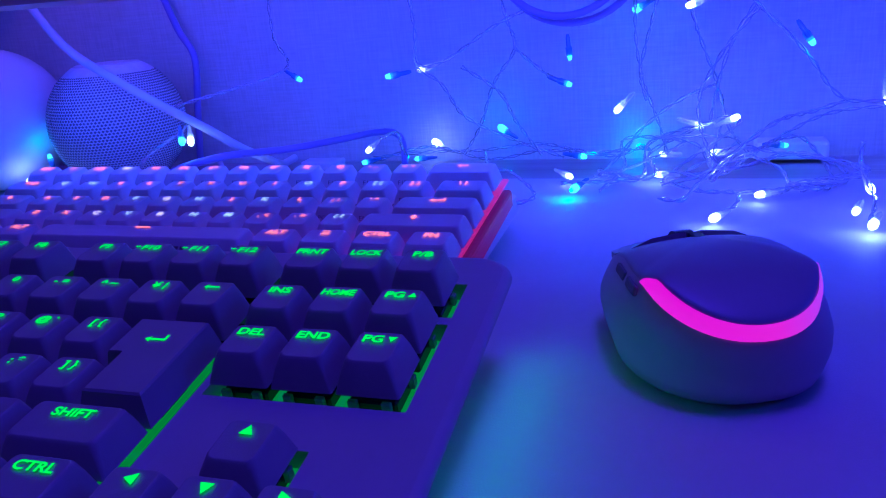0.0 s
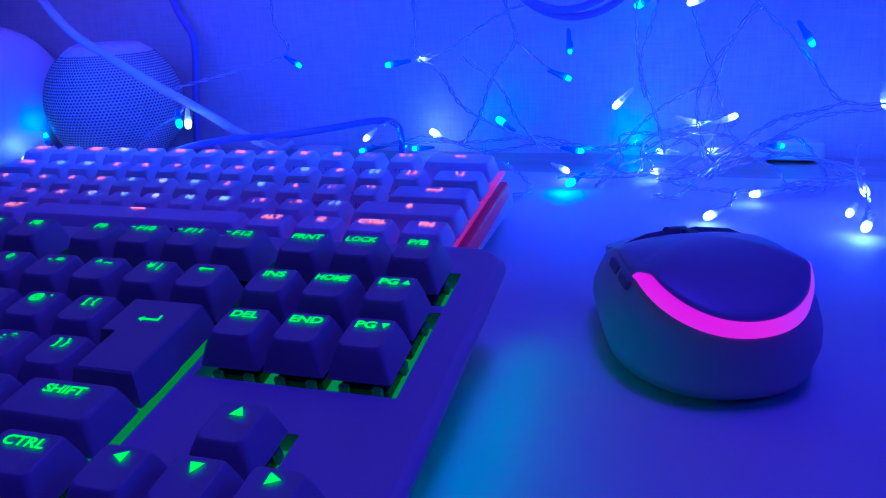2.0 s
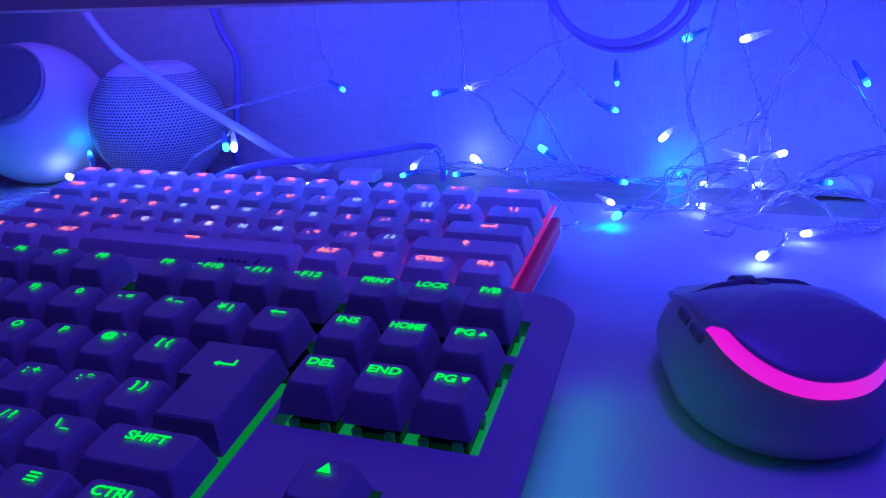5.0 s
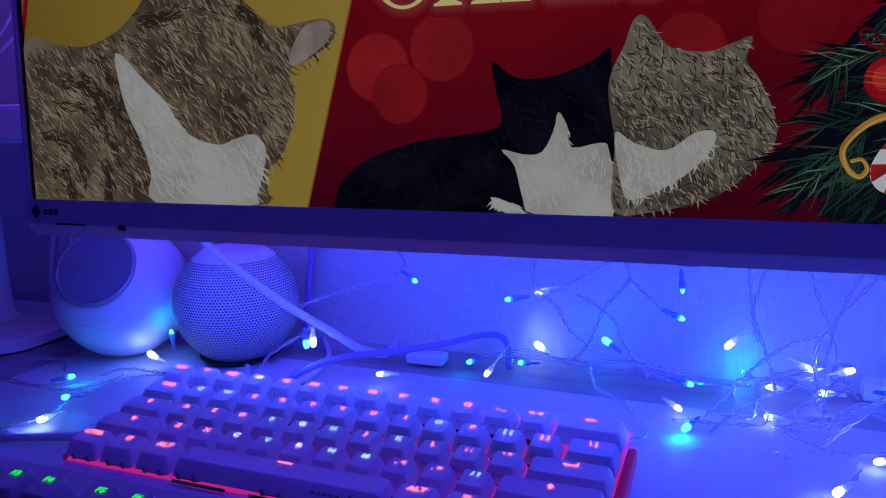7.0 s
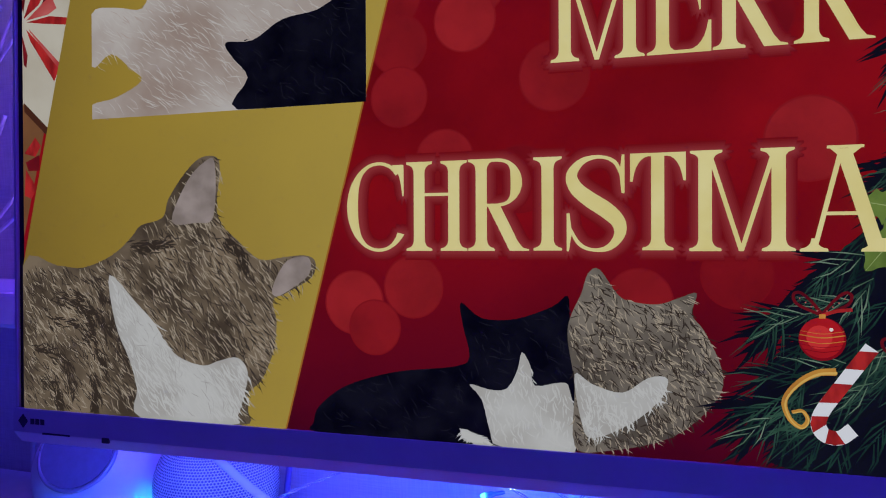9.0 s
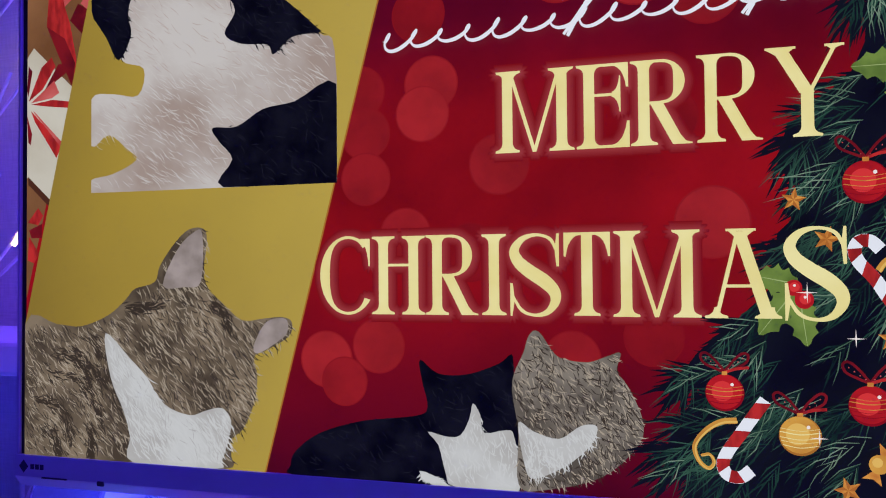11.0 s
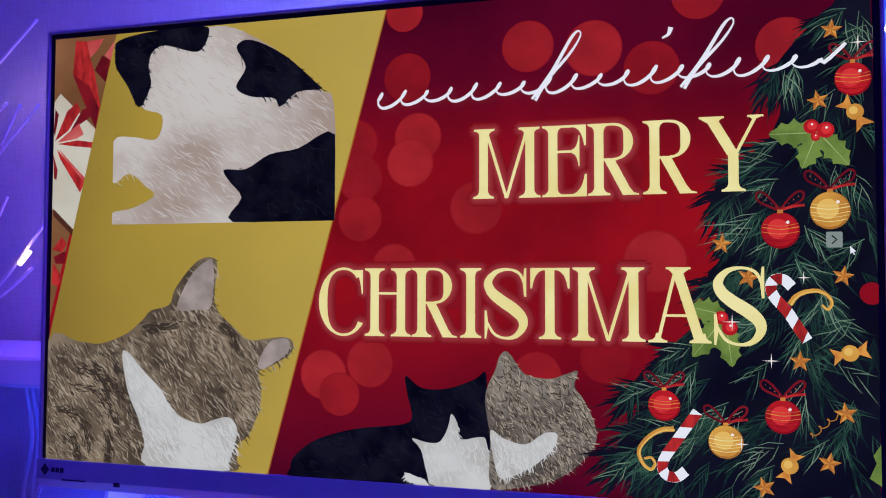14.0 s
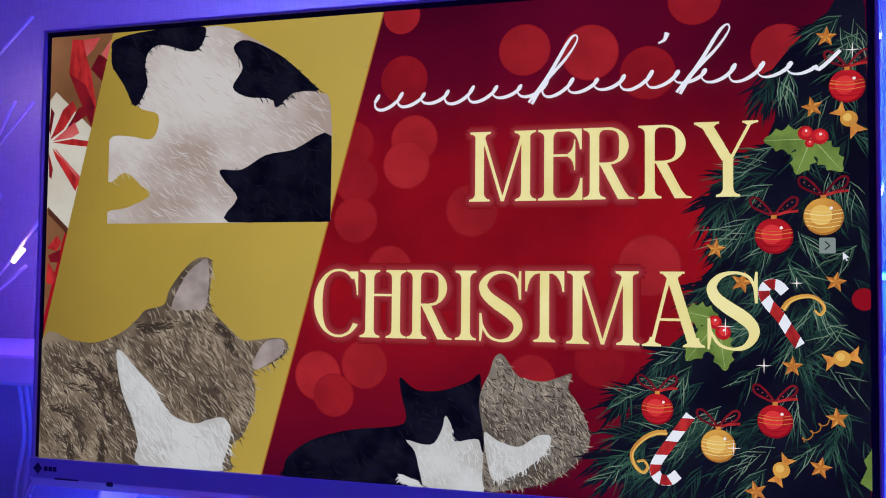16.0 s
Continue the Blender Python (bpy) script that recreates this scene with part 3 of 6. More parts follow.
ROW2 = [(U, 0.0018, [("ESC", 1, None), ("1!", 1, "F1"), ("2@", 1, "F2"), ("3#", 1, "F3"), ("4$", 1, "F4"), ("5%", 1, "F5"), ("6^", 1, "F6"), ("7&", 1, "F7"), ("8*", 1, "F8"), ("9(", 1, "F9"), ("0)", 1, "F10"), ("- _", 1, "F11"), ("= +", 1, "F12"), ("<-", 2, "DEL")]),
        (0, 0.0, [("TAB", 1.5, None), *[(c, 1, q) for c, q in zip("QWERTYUIOP", (None,) * 7 + ("PRTSC", "SCRLK", "PG UP"))], ("[ {", 1, "HOME"), ("] }", 1, "PAUSE"), ("\\ |", 1.5, None)]),
        (-U, -0.0010, [("caps", 1.75, None), *[(c, 1, None) for c in "ASDFGHJK"], ("L", 1, "INS"), ("; :", 1, "PG DN"), ("' \"", 1, "END"), ("ret", 2.25, None)]),
        (-2 * U, -0.0012, [("caps", 2.25, None), *[(c, 1, None) for c in "ZXCVBNM"], (", <", 1, None), (". >", 1, None), ("/ ?", 1, None), ("caps", 2.75, None)]),
        (-3 * U, -0.0008, [("CTRL", 1.25, None), ("menu", 1.25, None), ("ALT", 1.25, None), ("bar", 6.25, None), ("ALT", 1.25, None), ("menu", 1.25, None), ("CTRL", 1.25, None), ("FN", 1.25, None)])]
rnd = random.Random(4)
for y, top, keys in ROW2:
    u = 0.0
    for s, w, q in keys:
        x = (u + w / 2) * U
        u += w
        glow = rnd.choice((M_LEGR, M_LEGR, M_LEGR, M_LEGR, M_LEGR, M_LEGW, M_LEGC)) if w == 1 else M_LEGR
        space = w > 5
        add_key(kb2, x, y - 0.0038, top, w, s, M_KEYW, glow, 0.0086, size=0.0033, shift=0.0042 if not space else 0.0062, front=q, cap=keycap(w, 1.0, 0.0086, (0.0026, 0.0033, 0.0010) if not space else (0.0022, 0.0042, 0.0010), slim=0.0009),
                inset=(0.0029, 0.0036, 0.0012) if not space else (0.0025, 0.0045, 0.0012))
        for k in ((0,) if w < 3 else (-0.05, 0, 0.05)):
            add_switch(kb2, x + k, y - 0.0038, RT - 0.0012, y < -0.05)
# dark bars added under the space bar to break the pink glow into dashes
for x0, x1 in ((3.9, 5.6), (6.3, 6.9), (7.6, 9.2)):
    part("glow_break", box(bmesh.new(), (x1 - x0) * U, 0.0013, 0.0018, ((x0 + x1) / 2 * U, -3 * U - 0.0150, RT - 0.0006), 0.0005, 1), M_SWITCH, kb2)
# plain mark where the maker's name stands on the space bar
part("maker_mark", flat("mark", [*[[(i * 0.0032, 0), (i * 0.0032 + 0.0022, 0), (i * 0.0032 + 0.0024, 0.0014), (i * 0.0032 + 0.0002, 0.0014)] for i in range(5)], [(0.018, -0.0006), (0.0195, -0.0006), (0.0225, 0.0028), (0.021, 0.0028)]]), M_SIDEPRINT, kb2,
     m=pose(8.0 * U, -3 * U - 0.0038 - U / 2 + 0.00045 + 0.0019, -0.0054, 62, 0, 0))
for x in (0.03, 0.256):
    part("foot", box(bmesh.new(), 0.03, 0.008, 0.0050, (0, 0, 0), 0.001), M_DARK, kb2, m=pose(x, 0.026, -0.0318, -6.4, 0, 0))

# ---- mouse ----
# own frame: y towards its nose, x to its right
mouse = thing("computer_mouse", "grey wireless mouse with a glowing pink band round its back", "mouse", pose(0.1222, 0.0825, 0.0003, 0, 0, 21))
ML, MW, MH = 0.0465, 0.0348, 0.0405


def mouse_outline(a, s, z):
    """Half-round plan, a little narrower at the waist; a in radians from the right side."""
    c, q = math.cos(a), math.sin(a)
    n = 2.35
    r = (abs(c) ** n + abs(q) ** n) ** (-1 / n)
    waist = 1 - 0.06 * math.exp(-((q * 1.0 - 0.25) / 0.35) ** 2)
    return (MW * s * r * c * waist, ML * s * r * q, z)


def hump(y):
    """Height of the back along its length."""
    t = (y + ML) / (2 * ML)
    return MH * (0.47 + 0.53 * math.cos(min(1, (t - 0.38) / 0.62) * math.pi / 2)) if t > 0.38 else MH * (1 - 0.30 * ((0.38 - t) / 0.38) ** 2.2)


NA = 96


def rim(a):
    """Height of the body's upper edge: lowest at the back, rising along the sides, falling to the nose."""
    d = abs((math.degrees(a) % 360) - 270)
    d = min(d, 360 - d)
    z = 0.0237 + 0.0000023 * min(d, 64) ** 2
    return z - 0.0125 * max(0.0, (math.sin(a) - 0.15) / 0.85) ** 1.3


def inset_at(a):
    """How far the upper edge is drawn in: least at the back, most at the sides."""
    return 0.95 - 0.15 * math.cos(a) ** 2


def bulge(k, a):
    full = 0.895 + 0.095 * math.sin(math.pi / 2 * min(1.0, k * 1.8))
    return full - (1 - inset_at(a)) * (max(0.0, k - 0.45) / 0.55) ** 1.5


rings = []
for k in (0.0, 0.06, 0.2, 0.4, 0.55, 0.7, 0.8, 0.9, 0.96, 1.0):
    ring = []
    for i in range(NA):
        a = 2 * math.pi * i / NA
        z = 0.0008 + (rim(a) - 0.0008) * k
        s = bulge(k, a) - (0.03 if k == 0 else 0)
        ring.append(mouse_outline(a, s, z))
    rings.append(ring)
v, f = loft(rings, cap_top=False)
part("body", mesh_from("body", v, f), M_MOUSE, mouse, smooth=True)
# the lit band: behind the waist only, tapering towards the front of each side
verts, faces = [], []
A0, A1, NB = 203, 337, 60


def band_width(a):
    """Width of the lit band at an angle: full round the back, none at the front."""
    d = abs((math.degrees(a) % 360) - 270)
    return (0.0040 + 0.0000009 * d * d) * max(0.0, min(1.0, (67 - d) / 14))


for i in range(NB + 1):
    a = radians(A0 + (A1 - A0) * i / NB)
    wide = band_width(a)
    for k, (s, dz) in enumerate(((1.018, -0.0008), (1.030, wide * 0.5), (1.0, wide))):
        verts.append(mouse_outline(a, s * bulge(1.0, a), rim(a) + dz))
for i in range(NB):
    for k in range(2):
        faces.append((i * 3 + k, (i + 1) * 3 + k, (i + 1) * 3 + k + 1, i * 3 + k + 1))
part("light_band", mesh_from("light_band", verts, faces), M_BAND, mouse, "glowing pink light band", smooth=True)
# upper shell: from the rim over the back
rings = []
for k in range(0, 11):
    t = k / 10
    ring = []
    for i in range(NA):
        a = 2 * math.pi * i / NA
        up = rim(a) + band_width(a) - 0.0004
        s = bulge(1.0, a) * 0.995 * math.cos(t * math.pi / 2 * 0.985)
        x, y, _ = mouse_outline(a, s, 0)
        top = hump(y * 0.9)
        z = up + (max(top, up + 0.001) - up) * math.sin(t * math.pi / 2)
        ring.append((x, y, z))
    rings.append(ring)
v, f = loft(rings, cap_bottom=False)
part("shell", mesh_from("shell", v, f), M_MOUSE_TOP, mouse, smooth=True)
for sx in (-1, 1):
    rings = []
    for z in (0.0, 0.0022):
        rings.append([(sx * (0.0025 + x), y, hump(y * 0.9) * (1 - 0.30 * (x / 0.028) ** 2.4) - 0.0006 + z) for x, y in
                      ((0, 0.012), (0.012, 0.0122), (0.0205, 0.0135), (0.0222, 0.022), (0.0200, 0.034), (0.0135, 0.0425), (0, 0.0455))])
    v, f = loft(rings)
    part("button", mesh_from("button", v, f), M_MOUSE, mouse)
wheel = bmesh.new()
bmesh.ops.create_cone(wheel, cap_ends=True, segments=28, radius1=0.0085, radius2=0.0085, depth=0.0065, matrix=pose(0, 0.0215, 0.0268, 0, 90, 0))
part("wheel", wheel, M_DARK, mouse, "dark scroll wheel")
part("mode_button", box(bmesh.new(), 0.005, 0.009, 0.003, (0, 0.0075, 0.0368), 0.001), M_DARK, mouse)
for x, y in ((-0.0287, -0.0115), (-0.0280, 0.0015)):
    part("thumb_button", box(bmesh.new(), 0.0016, 0.0105, 0.0034, (0, 0, 0), 0.0007), M_GREYFACE, mouse, m=pose(x, y, 0.0300, 0, 18, -3))

# ---- monitor ----
mon_frame = pose(0, 0.1537, 0.28, -2.81, 0, 1.71)
mon = thing("monitor", "white monitor showing a red and gold Christmas greeting", "monitor", mon_frame)
L, R, B, T = -0.2911, 0.2359, -0.1280, 0.1683


def mon_bar(name, x0, x1, z0, z1, y0, y1, bevel=0.0008, mat=M_BEZEL, label=""):
    return part(name, box(bmesh.new(), x1 - x0, y1 - y0, z1 - z0, ((x0 + x1) / 2, (y0 + y1) / 2, (z0 + z1) / 2), bevel), mat, mon, label)


mon_bar("left_edge", L - 0.0062, L - 0.0042, B, T + 0.0058, -0.002, 0.03, 0.0006)
mon_bar("right_edge", R + 0.0042, R + 0.0062, B, T + 0.0058, -0.002, 0.03, 0.0006)
mon_bar("top_edge", L - 0.0042, R + 0.0042, T + 0.0040, T + 0.0058, -0.002, 0.03, 0.0006)
mon_bar("panel_border", L - 0.0042, R + 0.0042, B - 0.0002, T + 0.0040, 0.0002, 0.006, 0, M_BLACK, "thin black border of the panel")
# chin: upright face and a slanting lower lip
prof = [(-0.003, B), (-0.0032, B - 0.0132), (-0.0026, B - 0.0142), (0.0025, B - 0.0204), (0.030, B - 0.0210), (0.030, B), (0.0, B)]
verts = [(x, y, z) for x in (L - 0.0062, R + 0.0062) for y, z in prof]
n = len(prof)
faces = [(i, (i + 1) % n, n + (i + 1) % n, n + i) for i in range(n)] + [tuple(range(n)), tuple(reversed(range(n, 2 * n)))]
part("chin", mesh_from("chin", verts, faces), M_BEZEL, mon)
mon_bar("back_cover", L + 0.004, R - 0.004, B - 0.016, T + 0.002, 0.030, 0.045, 0.006)
mon_bar("neck", -0.09, 0.035, -0.10, 0.05, 0.045, 0.085, 0.01)
part("sensor", box(bmesh.new(), 0.0048, 0.0014, 0.0030, (-0.2322, -0.0032, B - 0.0140), 0.0004), M_DARK, mon, "small dark sensor window")
part("slot", box(bmesh.new(), 0.019, 0.0014, 0.0009, (-0.2665, -0.0030, B - 0.0132)), M_DARK, mon)
logo = flat("maker_mark", [[(-0.0036, 0), (0, -0.0042), (0.0036, 0), (0, 0.0042)], *[[(0.0052 + i * 0.0036, -0.0016), (0.0082 + i * 0.0036, -0.0016), (0.0082 + i * 0.0036, 0.0016), (0.0052 + i * 0.0036, 0.0016)] for i in range(3)]])
part("maker_mark", logo, M_LOGO, mon, "small dark maker's mark", m=pose(-0.2899 , -0.0036, B - 0.0068, 90, 0, 0))
arm = thing("wall_mount", "white wall bracket holding the monitor from behind", "wall mount", pose(-0.03, 0.24, 0.27))
part("rod", box(bmesh.new(), 0.06, 0.146, 0.05, (0, 0.072, 0), 0.006), M_WHITE, arm)
part("wall_plate", box(bmesh.new(), 0.12, 0.008, 0.12, (0, 0.1438, 0), 0.002), M_WHITE, arm)

# ---- the picture on the display: flat coloured shapes, in millimetres of the panel ----
GOLD_PANEL = [(-240.2, 168), (-42, 168), (-121, -128), (-291, -128), (-291, -46)]
PHOTO = [(-240, 160), (-240, 150), (-221, 117), (-203, 109), (-207, 93), (-225, 95), (-241, 93), (-241, 64), (-228, 70), (-215, 61), (-208, 54), (-225, 46), (-241, 43), (-241, 35), (-76, 35), (-77, 109), (-87, 120), (-112, 144), (-149, 165), (-174, 167), (-218, 166)]
PHOTO_DARK = [[(-242, 161), (-219, 167), (-174, 168.5), (-168, 162), (-176, 151), (-196, 156), (-205, 157), (-212, 152), (-214, 142), (-212, 130), (-221, 115.5), (-230, 130), (-242, 148)],
              [(-147, 152), (-136, 156), (-112, 144), (-89, 124), (-86, 120), (-103, 119), (-115, 110), (-119, 116), (-136, 118), (-147, 125), (-140, 138)],
              [(-155, 70), (-139, 70), (-122, 79), (-102, 82), (-76, 90), (-76, 34), (-148, 35), (-142, 51), (-151, 62)]]
TABBY = [(-291, -46), (-266, -46), (-248, -47), (-228, -40), (-215, -30), (-209, -24), (-195, -20), (-191, -10), (-181, 3), (-171, 11), (-161, 11), (-159, 3), (-161, -12), (-159, -23), (-149, -32), (-136, -42), (-122, -41), (-110, -40), (-104, -43), (-106, -51), (-120, -59), (-128, -63), (-126, -74), (-128, -89), (-135, -104), (-143, -111), (-143, -120), (-148, -128), (-218, -128), (-291, -128)]
TABBY_WHITE = [(-230, -51), (-212, -66), (-200, -77), (-194, -86), (-185, -94), (-170, -98), (-160, -95), (-149, -93), (-143, -100), (-145, -112), (-149, -123), (-153, -128), (-210, -128), (-212, -112), (-217, -97), (-226, -78)]
TABBY_BARS = [[(-274, -76), (-251, -80), (-240, -90), (-232, -107)], [(-256, -60), (-240, -71), (-226, -86), (-216, -101)], [(-245, -50), (-234, -63), (-224, -82), (-214, -95)], [(-283, -93), (-264, -98), (-255, -118)],
              [(-278, -110), (-268, -115), (-264, -126)], [(-270, -65), (-252, -68), (-240, -79)], [(-244, -106), (-239, -117), (-241, -127)], [(-215, -36), (-204, -36), (-189, -33)], [(-157, -31), (-149, -38), (-144, -47)]]
DARK_B = [(-104, -128), (-105, -123), (-102, -115), (-87, -104), (-61, -96), (-31, -92), (-24, -87), (-27, -73), (-28, -62), (-18, -69), (-2, -69), (15, -63), (22, -58), (23, -68), (25, -78), (26, -104), (26, -122), (24, -128), (0, -128), (-60, -128)]
DARK_B_WHITE = [(1, -84), (5, -90), (7, -99), (19, -97), (23, -101), (25, -128), (-9, -128), (-14, -122), (-18, -107), (-24, -100), (-14, -102), (-6, -101), (-1, -92)]
TABBY_C = [(23, -68), (28, -57), (31, -48), (36, -46), (44, -57), (50, -60), (61, -61), (70, -58), (77, -56), (75, -65), (80, -72), (87, -88), (85, -101), (67, -118), (40, -126), (25, -125), (25, -98), (22, -78)]
TABBY_C_WHITE = [(25, -93), (33, -97), (46, -100), (57, -93), (65, -93), (62, -102), (50, -113), (33, -121), (28, -114)]
TREE = [(235, 150), (216, 148), (203, 136), (190, 121), (186, 112), (192, 100), (178, 68), (156, 53), (152, 31), (168, 18), (150, 2), (148, -21), (130, -40), (108, -62), (116, -78), (104, -92), (98, -102), (100, -112), (112, -118), (114, -128), (235, -128)]
BOKEH = [(-30, 165, 11.5, 0.55), (-28, 124, 14.5, 0.2), (-21, 86, 14.5, 0.6), (-26, 70, 14.5, 0.75), (48, 138, 15, 0.5), (87, 134, 16, 0.6), (16, 41, 15.5, 0.45), (-83, -63, 15, 0.75), (-52, -55, 14.5, 0.55), (-62, 84, 14, 0.3), (-59, 61, 14, 0.35),
         (-59, 36, 14, 0.4), (121, 8, 17, 0.7), (-36, 5, 14, 0.45), (53, -60, 14, 0.4), (192, 128, 15, 0.5), (146, 161, 14, 0.35), (-72, -75, 13, 0.4), (93, -48, 14, 0.15), (120, 120, 15, 0.2), (100, 60, 15, 0.12), (0, -5, 15, 0.12)]
RED_BALLS = [(225.6, 106.5, 9.2), (187.8, 24.5, 10.0), (125.3, -73.7, 8.8), (187.7, -77.4, 9.2)]
GOLD_BALLS = [(213, 35, 10.2), (158, -92.4, 9.2)]
BERRIES = [(204.2, 81.2, 4.0), (211.4, 79.0, 4.4), (206.2, 75.5, 2.4), (156.3, -23.8, 3.8), (160.8, -29.4, 4.2)]
STARS = [(215, 134, 5.9, 0.1), (207.8, 95.3, 6.0, -0.2), (157, 17.3, 5.8, 0.15), (218.7, -0.6, 5.8, 0.2), (196.6, -47, 5.9, 0.05), (218.8, -74.2, 6.2, -0.1), (210.2, -101, 6.2, 0.2), (177.6, -116, 6.2, -0.3), (170.8, -1.3, 6.4, 0.3)]
SWEETS = [((221.4, -41.9), (212.3, -44.3), (230.9, -39.7)), ((226, 88.2), (219.3, 94.8), (231.0, 79.4)), ((190.5, -103.4), (194.5, -95.7), (187.2, -111.6))]
CANES = [[(200.7, -35.8), (195, -27), (190.7, -19.9), (184.5, -12.5), (182.4, -7.0), (184.4, -2.6), (189.2, -2.6), (193.2, -6.5)],
         [(143.4, -76.6), (137.5, -85), (132.0, -93.1), (126, -102), (123.9, -108), (126.2, -112.6), (131.8, -113.4), (136.6, -109.7)]]
CURLS = [[(192.2, -16.1), (195, -12), (199.6, -9.4), (206, -8.6), (211, -11), (213.2, -15.2), (211, -18.6), (208.2, -16.2)], [(130.5, -86.8), (124, -87.5), (118.1, -90.7), (113, -96), (111.2, -101), (113.4, -107), (117.5, -110), (120, -107), (118, -103.4), (114, -104)]]



def graded(name, axis, lo, hi, stops, scale=8, cloud=0.62):
    """A display colour that runs through stops along one axis, with soft clouds in it."""
    m = screen_colour(name, stops[0][1], 1.0, second=(0.5, 0.5, 0.5), scale=scale)
    nt = m.node_tree
    ramp_ = next(n for n in nt.nodes if n.type == "VALTORGB")
    ramp_.color_ramp.elements[0].color, ramp_.color_ramp.elements[1].color = (cloud, cloud, cloud * 1.06, 1), (1.74 - cloud, 1.74 - cloud, 1.7 - cloud, 1)
    co = next(n for n in nt.nodes if n.type == "TEX_COORD")
    sep, mr, grad, mix = nt.nodes.new("ShaderNodeSeparateXYZ"), nt.nodes.new("ShaderNodeMapRange"), nt.nodes.new("ShaderNodeValToRGB"), nt.nodes.new("ShaderNodeVectorMath")
    mr.inputs["From Min"].default_value, mr.inputs["From Max"].default_value = lo, hi
    e = grad.color_ramp.elements
    e[0].color, e[1].color = (*stops[0][1], 1), (*stops[-1][1], 1)
    for at, c in stops[1:-1]:
        e.new(at).color = (*c, 1)
    mix.operation = "MULTIPLY"
    nt.links.new(co.outputs["Object"], sep.inputs[0])
    nt.links.new(sep.outputs[axis], mr.inputs["Value"])
    nt.links.new(mr.outputs[0], grad.inputs["Fac"])
    nt.links.new(grad.outputs["Color"], mix.inputs[0])
    nt.links.new(ramp_.outputs["Color"], mix.inputs[1])
    nt.links.new(mix.outputs[0], nt.nodes["Principled BSDF"].inputs["Emission Color"])
    return m


C_GROUND = graded("screen_red", "Z", B, T, [(0, (0.075, 0.0012, 0.011)), (0.20, (0.15, 0.0024, 0.009)), (0.42, (0.300, 0.0044, 0.008)), (0.66, (0.265, 0.0038, 0.008)), (0.84, (0.11, 0.0016, 0.013)), (1, (0.085, 0.0012, 0.014))])
C_GOLD = graded("screen_gold", "X", -0.292, -0.045, [(0, (0.30, 0.195, 0.028)), (0.35, (0.42, 0.285, 0.042)), (1, (0.56, 0.40, 0.075))], 5, 0.80)
picture = part("screen", box(bmesh.new(), R - L, 0.0006, T - B, ((L + R) / 2, -0.0004, (B + T) / 2)), C_GROUND, mon, "lit display showing a Christmas greeting card")
LAYER = [0]


def show(name, polys, mat, label=""):
    """A flat shape on the lit panel, over those before it."""
    LAYER[0] += 1
    me = flat(name, [[(min(max(x / 1000, L), R), min(max(z / 1000, B), T)) for x, z in p] for p in polys])
    return part(name, me, mat, picture, label, pose(0, -0.0008 - 0.000012 * LAYER[0], 0, 90, 0, 0))


def blob(pts, per=4):
    return [(q.x, q.y) for q in spline([(x, y, 0) for x, y in pts], per, True)]


def disc(x, y, r, n=36):
    return [(x + r * math.cos(2 * math.pi * i / n), y + r * math.sin(2 * math.pi * i / n)) for i in range(n)]


def ribbon(pts, wide, per=8):
    line = spline([(x, y, 0) for x, y in pts], per)
    out, back = [], []
    for i, q in enumerate(line):
        t = (line[min(i + 1, len(line) - 1)] - line[max(i - 1, 0)]).normalized()
        w = wide(i / (len(line) - 1)) if callable(wide) else wide
        out.append((q.x - t.y * w, q.y + t.x * w))
        back.append((q.x + t.y * w, q.y - t.x * w))
    return [[out[i], out[i + 1], back[i + 1], back[i]] for i in range(len(line) - 1)]


def within(pt, poly):
    x, y = pt
    hit = False
    for i in range(len(poly)):
        (x1, y1), (x2, y2) = poly[i - 1], poly[i]
        if (y1 > y) != (y2 > y) and x < (x2 - x1) * (y - y1) / (y2 - y1) + x1:
            hit = not hit
    return hit


def strand(x, z, a, l, w, bend):
    """A slim curved stroke that ends in a point, in two pieces."""
    mx, mz = x + 0.5 * l * math.cos(a), z + 0.5 * l * math.sin(a)
    ex, ez = mx + 0.5 * l * math.cos(a + bend), mz + 0.5 * l * math.sin(a + bend)
    nx, nz = -math.sin(a) * w, math.cos(a) * w
    return [[(x + nx * 0.5, z + nz * 0.5), (mx + nx, mz + nz), (mx - nx, mz - nz), (x - nx * 0.5, z - nz * 0.5)], [(mx + nx, mz + nz), (ex, ez), (mx - nx, mz - nz)]]


rnd = random.Random(31)


def hatch(outline, mat, count, lean, length=6.0, wide=0.35, skip=None, jitter=0.45, box_=None):
    """Many fine strokes inside an outline, lying roughly along `lean`."""
    xs, zs = [p[0] for p in outline], [p[1] for p in outline]
    polys, tries = [], 0
    while count and tries < 20000:
        tries += 1
        p = (rnd.uniform(min(xs), max(xs)), rnd.uniform(min(zs), max(zs)))
        if not within(p, outline) or (skip and within(p, skip)):
            continue
        a = lean + rnd.gauss(0, jitter)
        l = length * rnd.uniform(0.6, 1.3)
        if box_ and not (box_[0] < p[0] + l * math.cos(a) < box_[1] and box_[2] < p[1] + l * math.sin(a) < box_[3]):
            continue
        polys += strand(*p, a, l, wide * rnd.uniform(0.6, 1.2), rnd.uniform(-0.5, 0.5))
        count -= 1
    tagged(show("stroke_texture", polys, mat), kind="stuff")


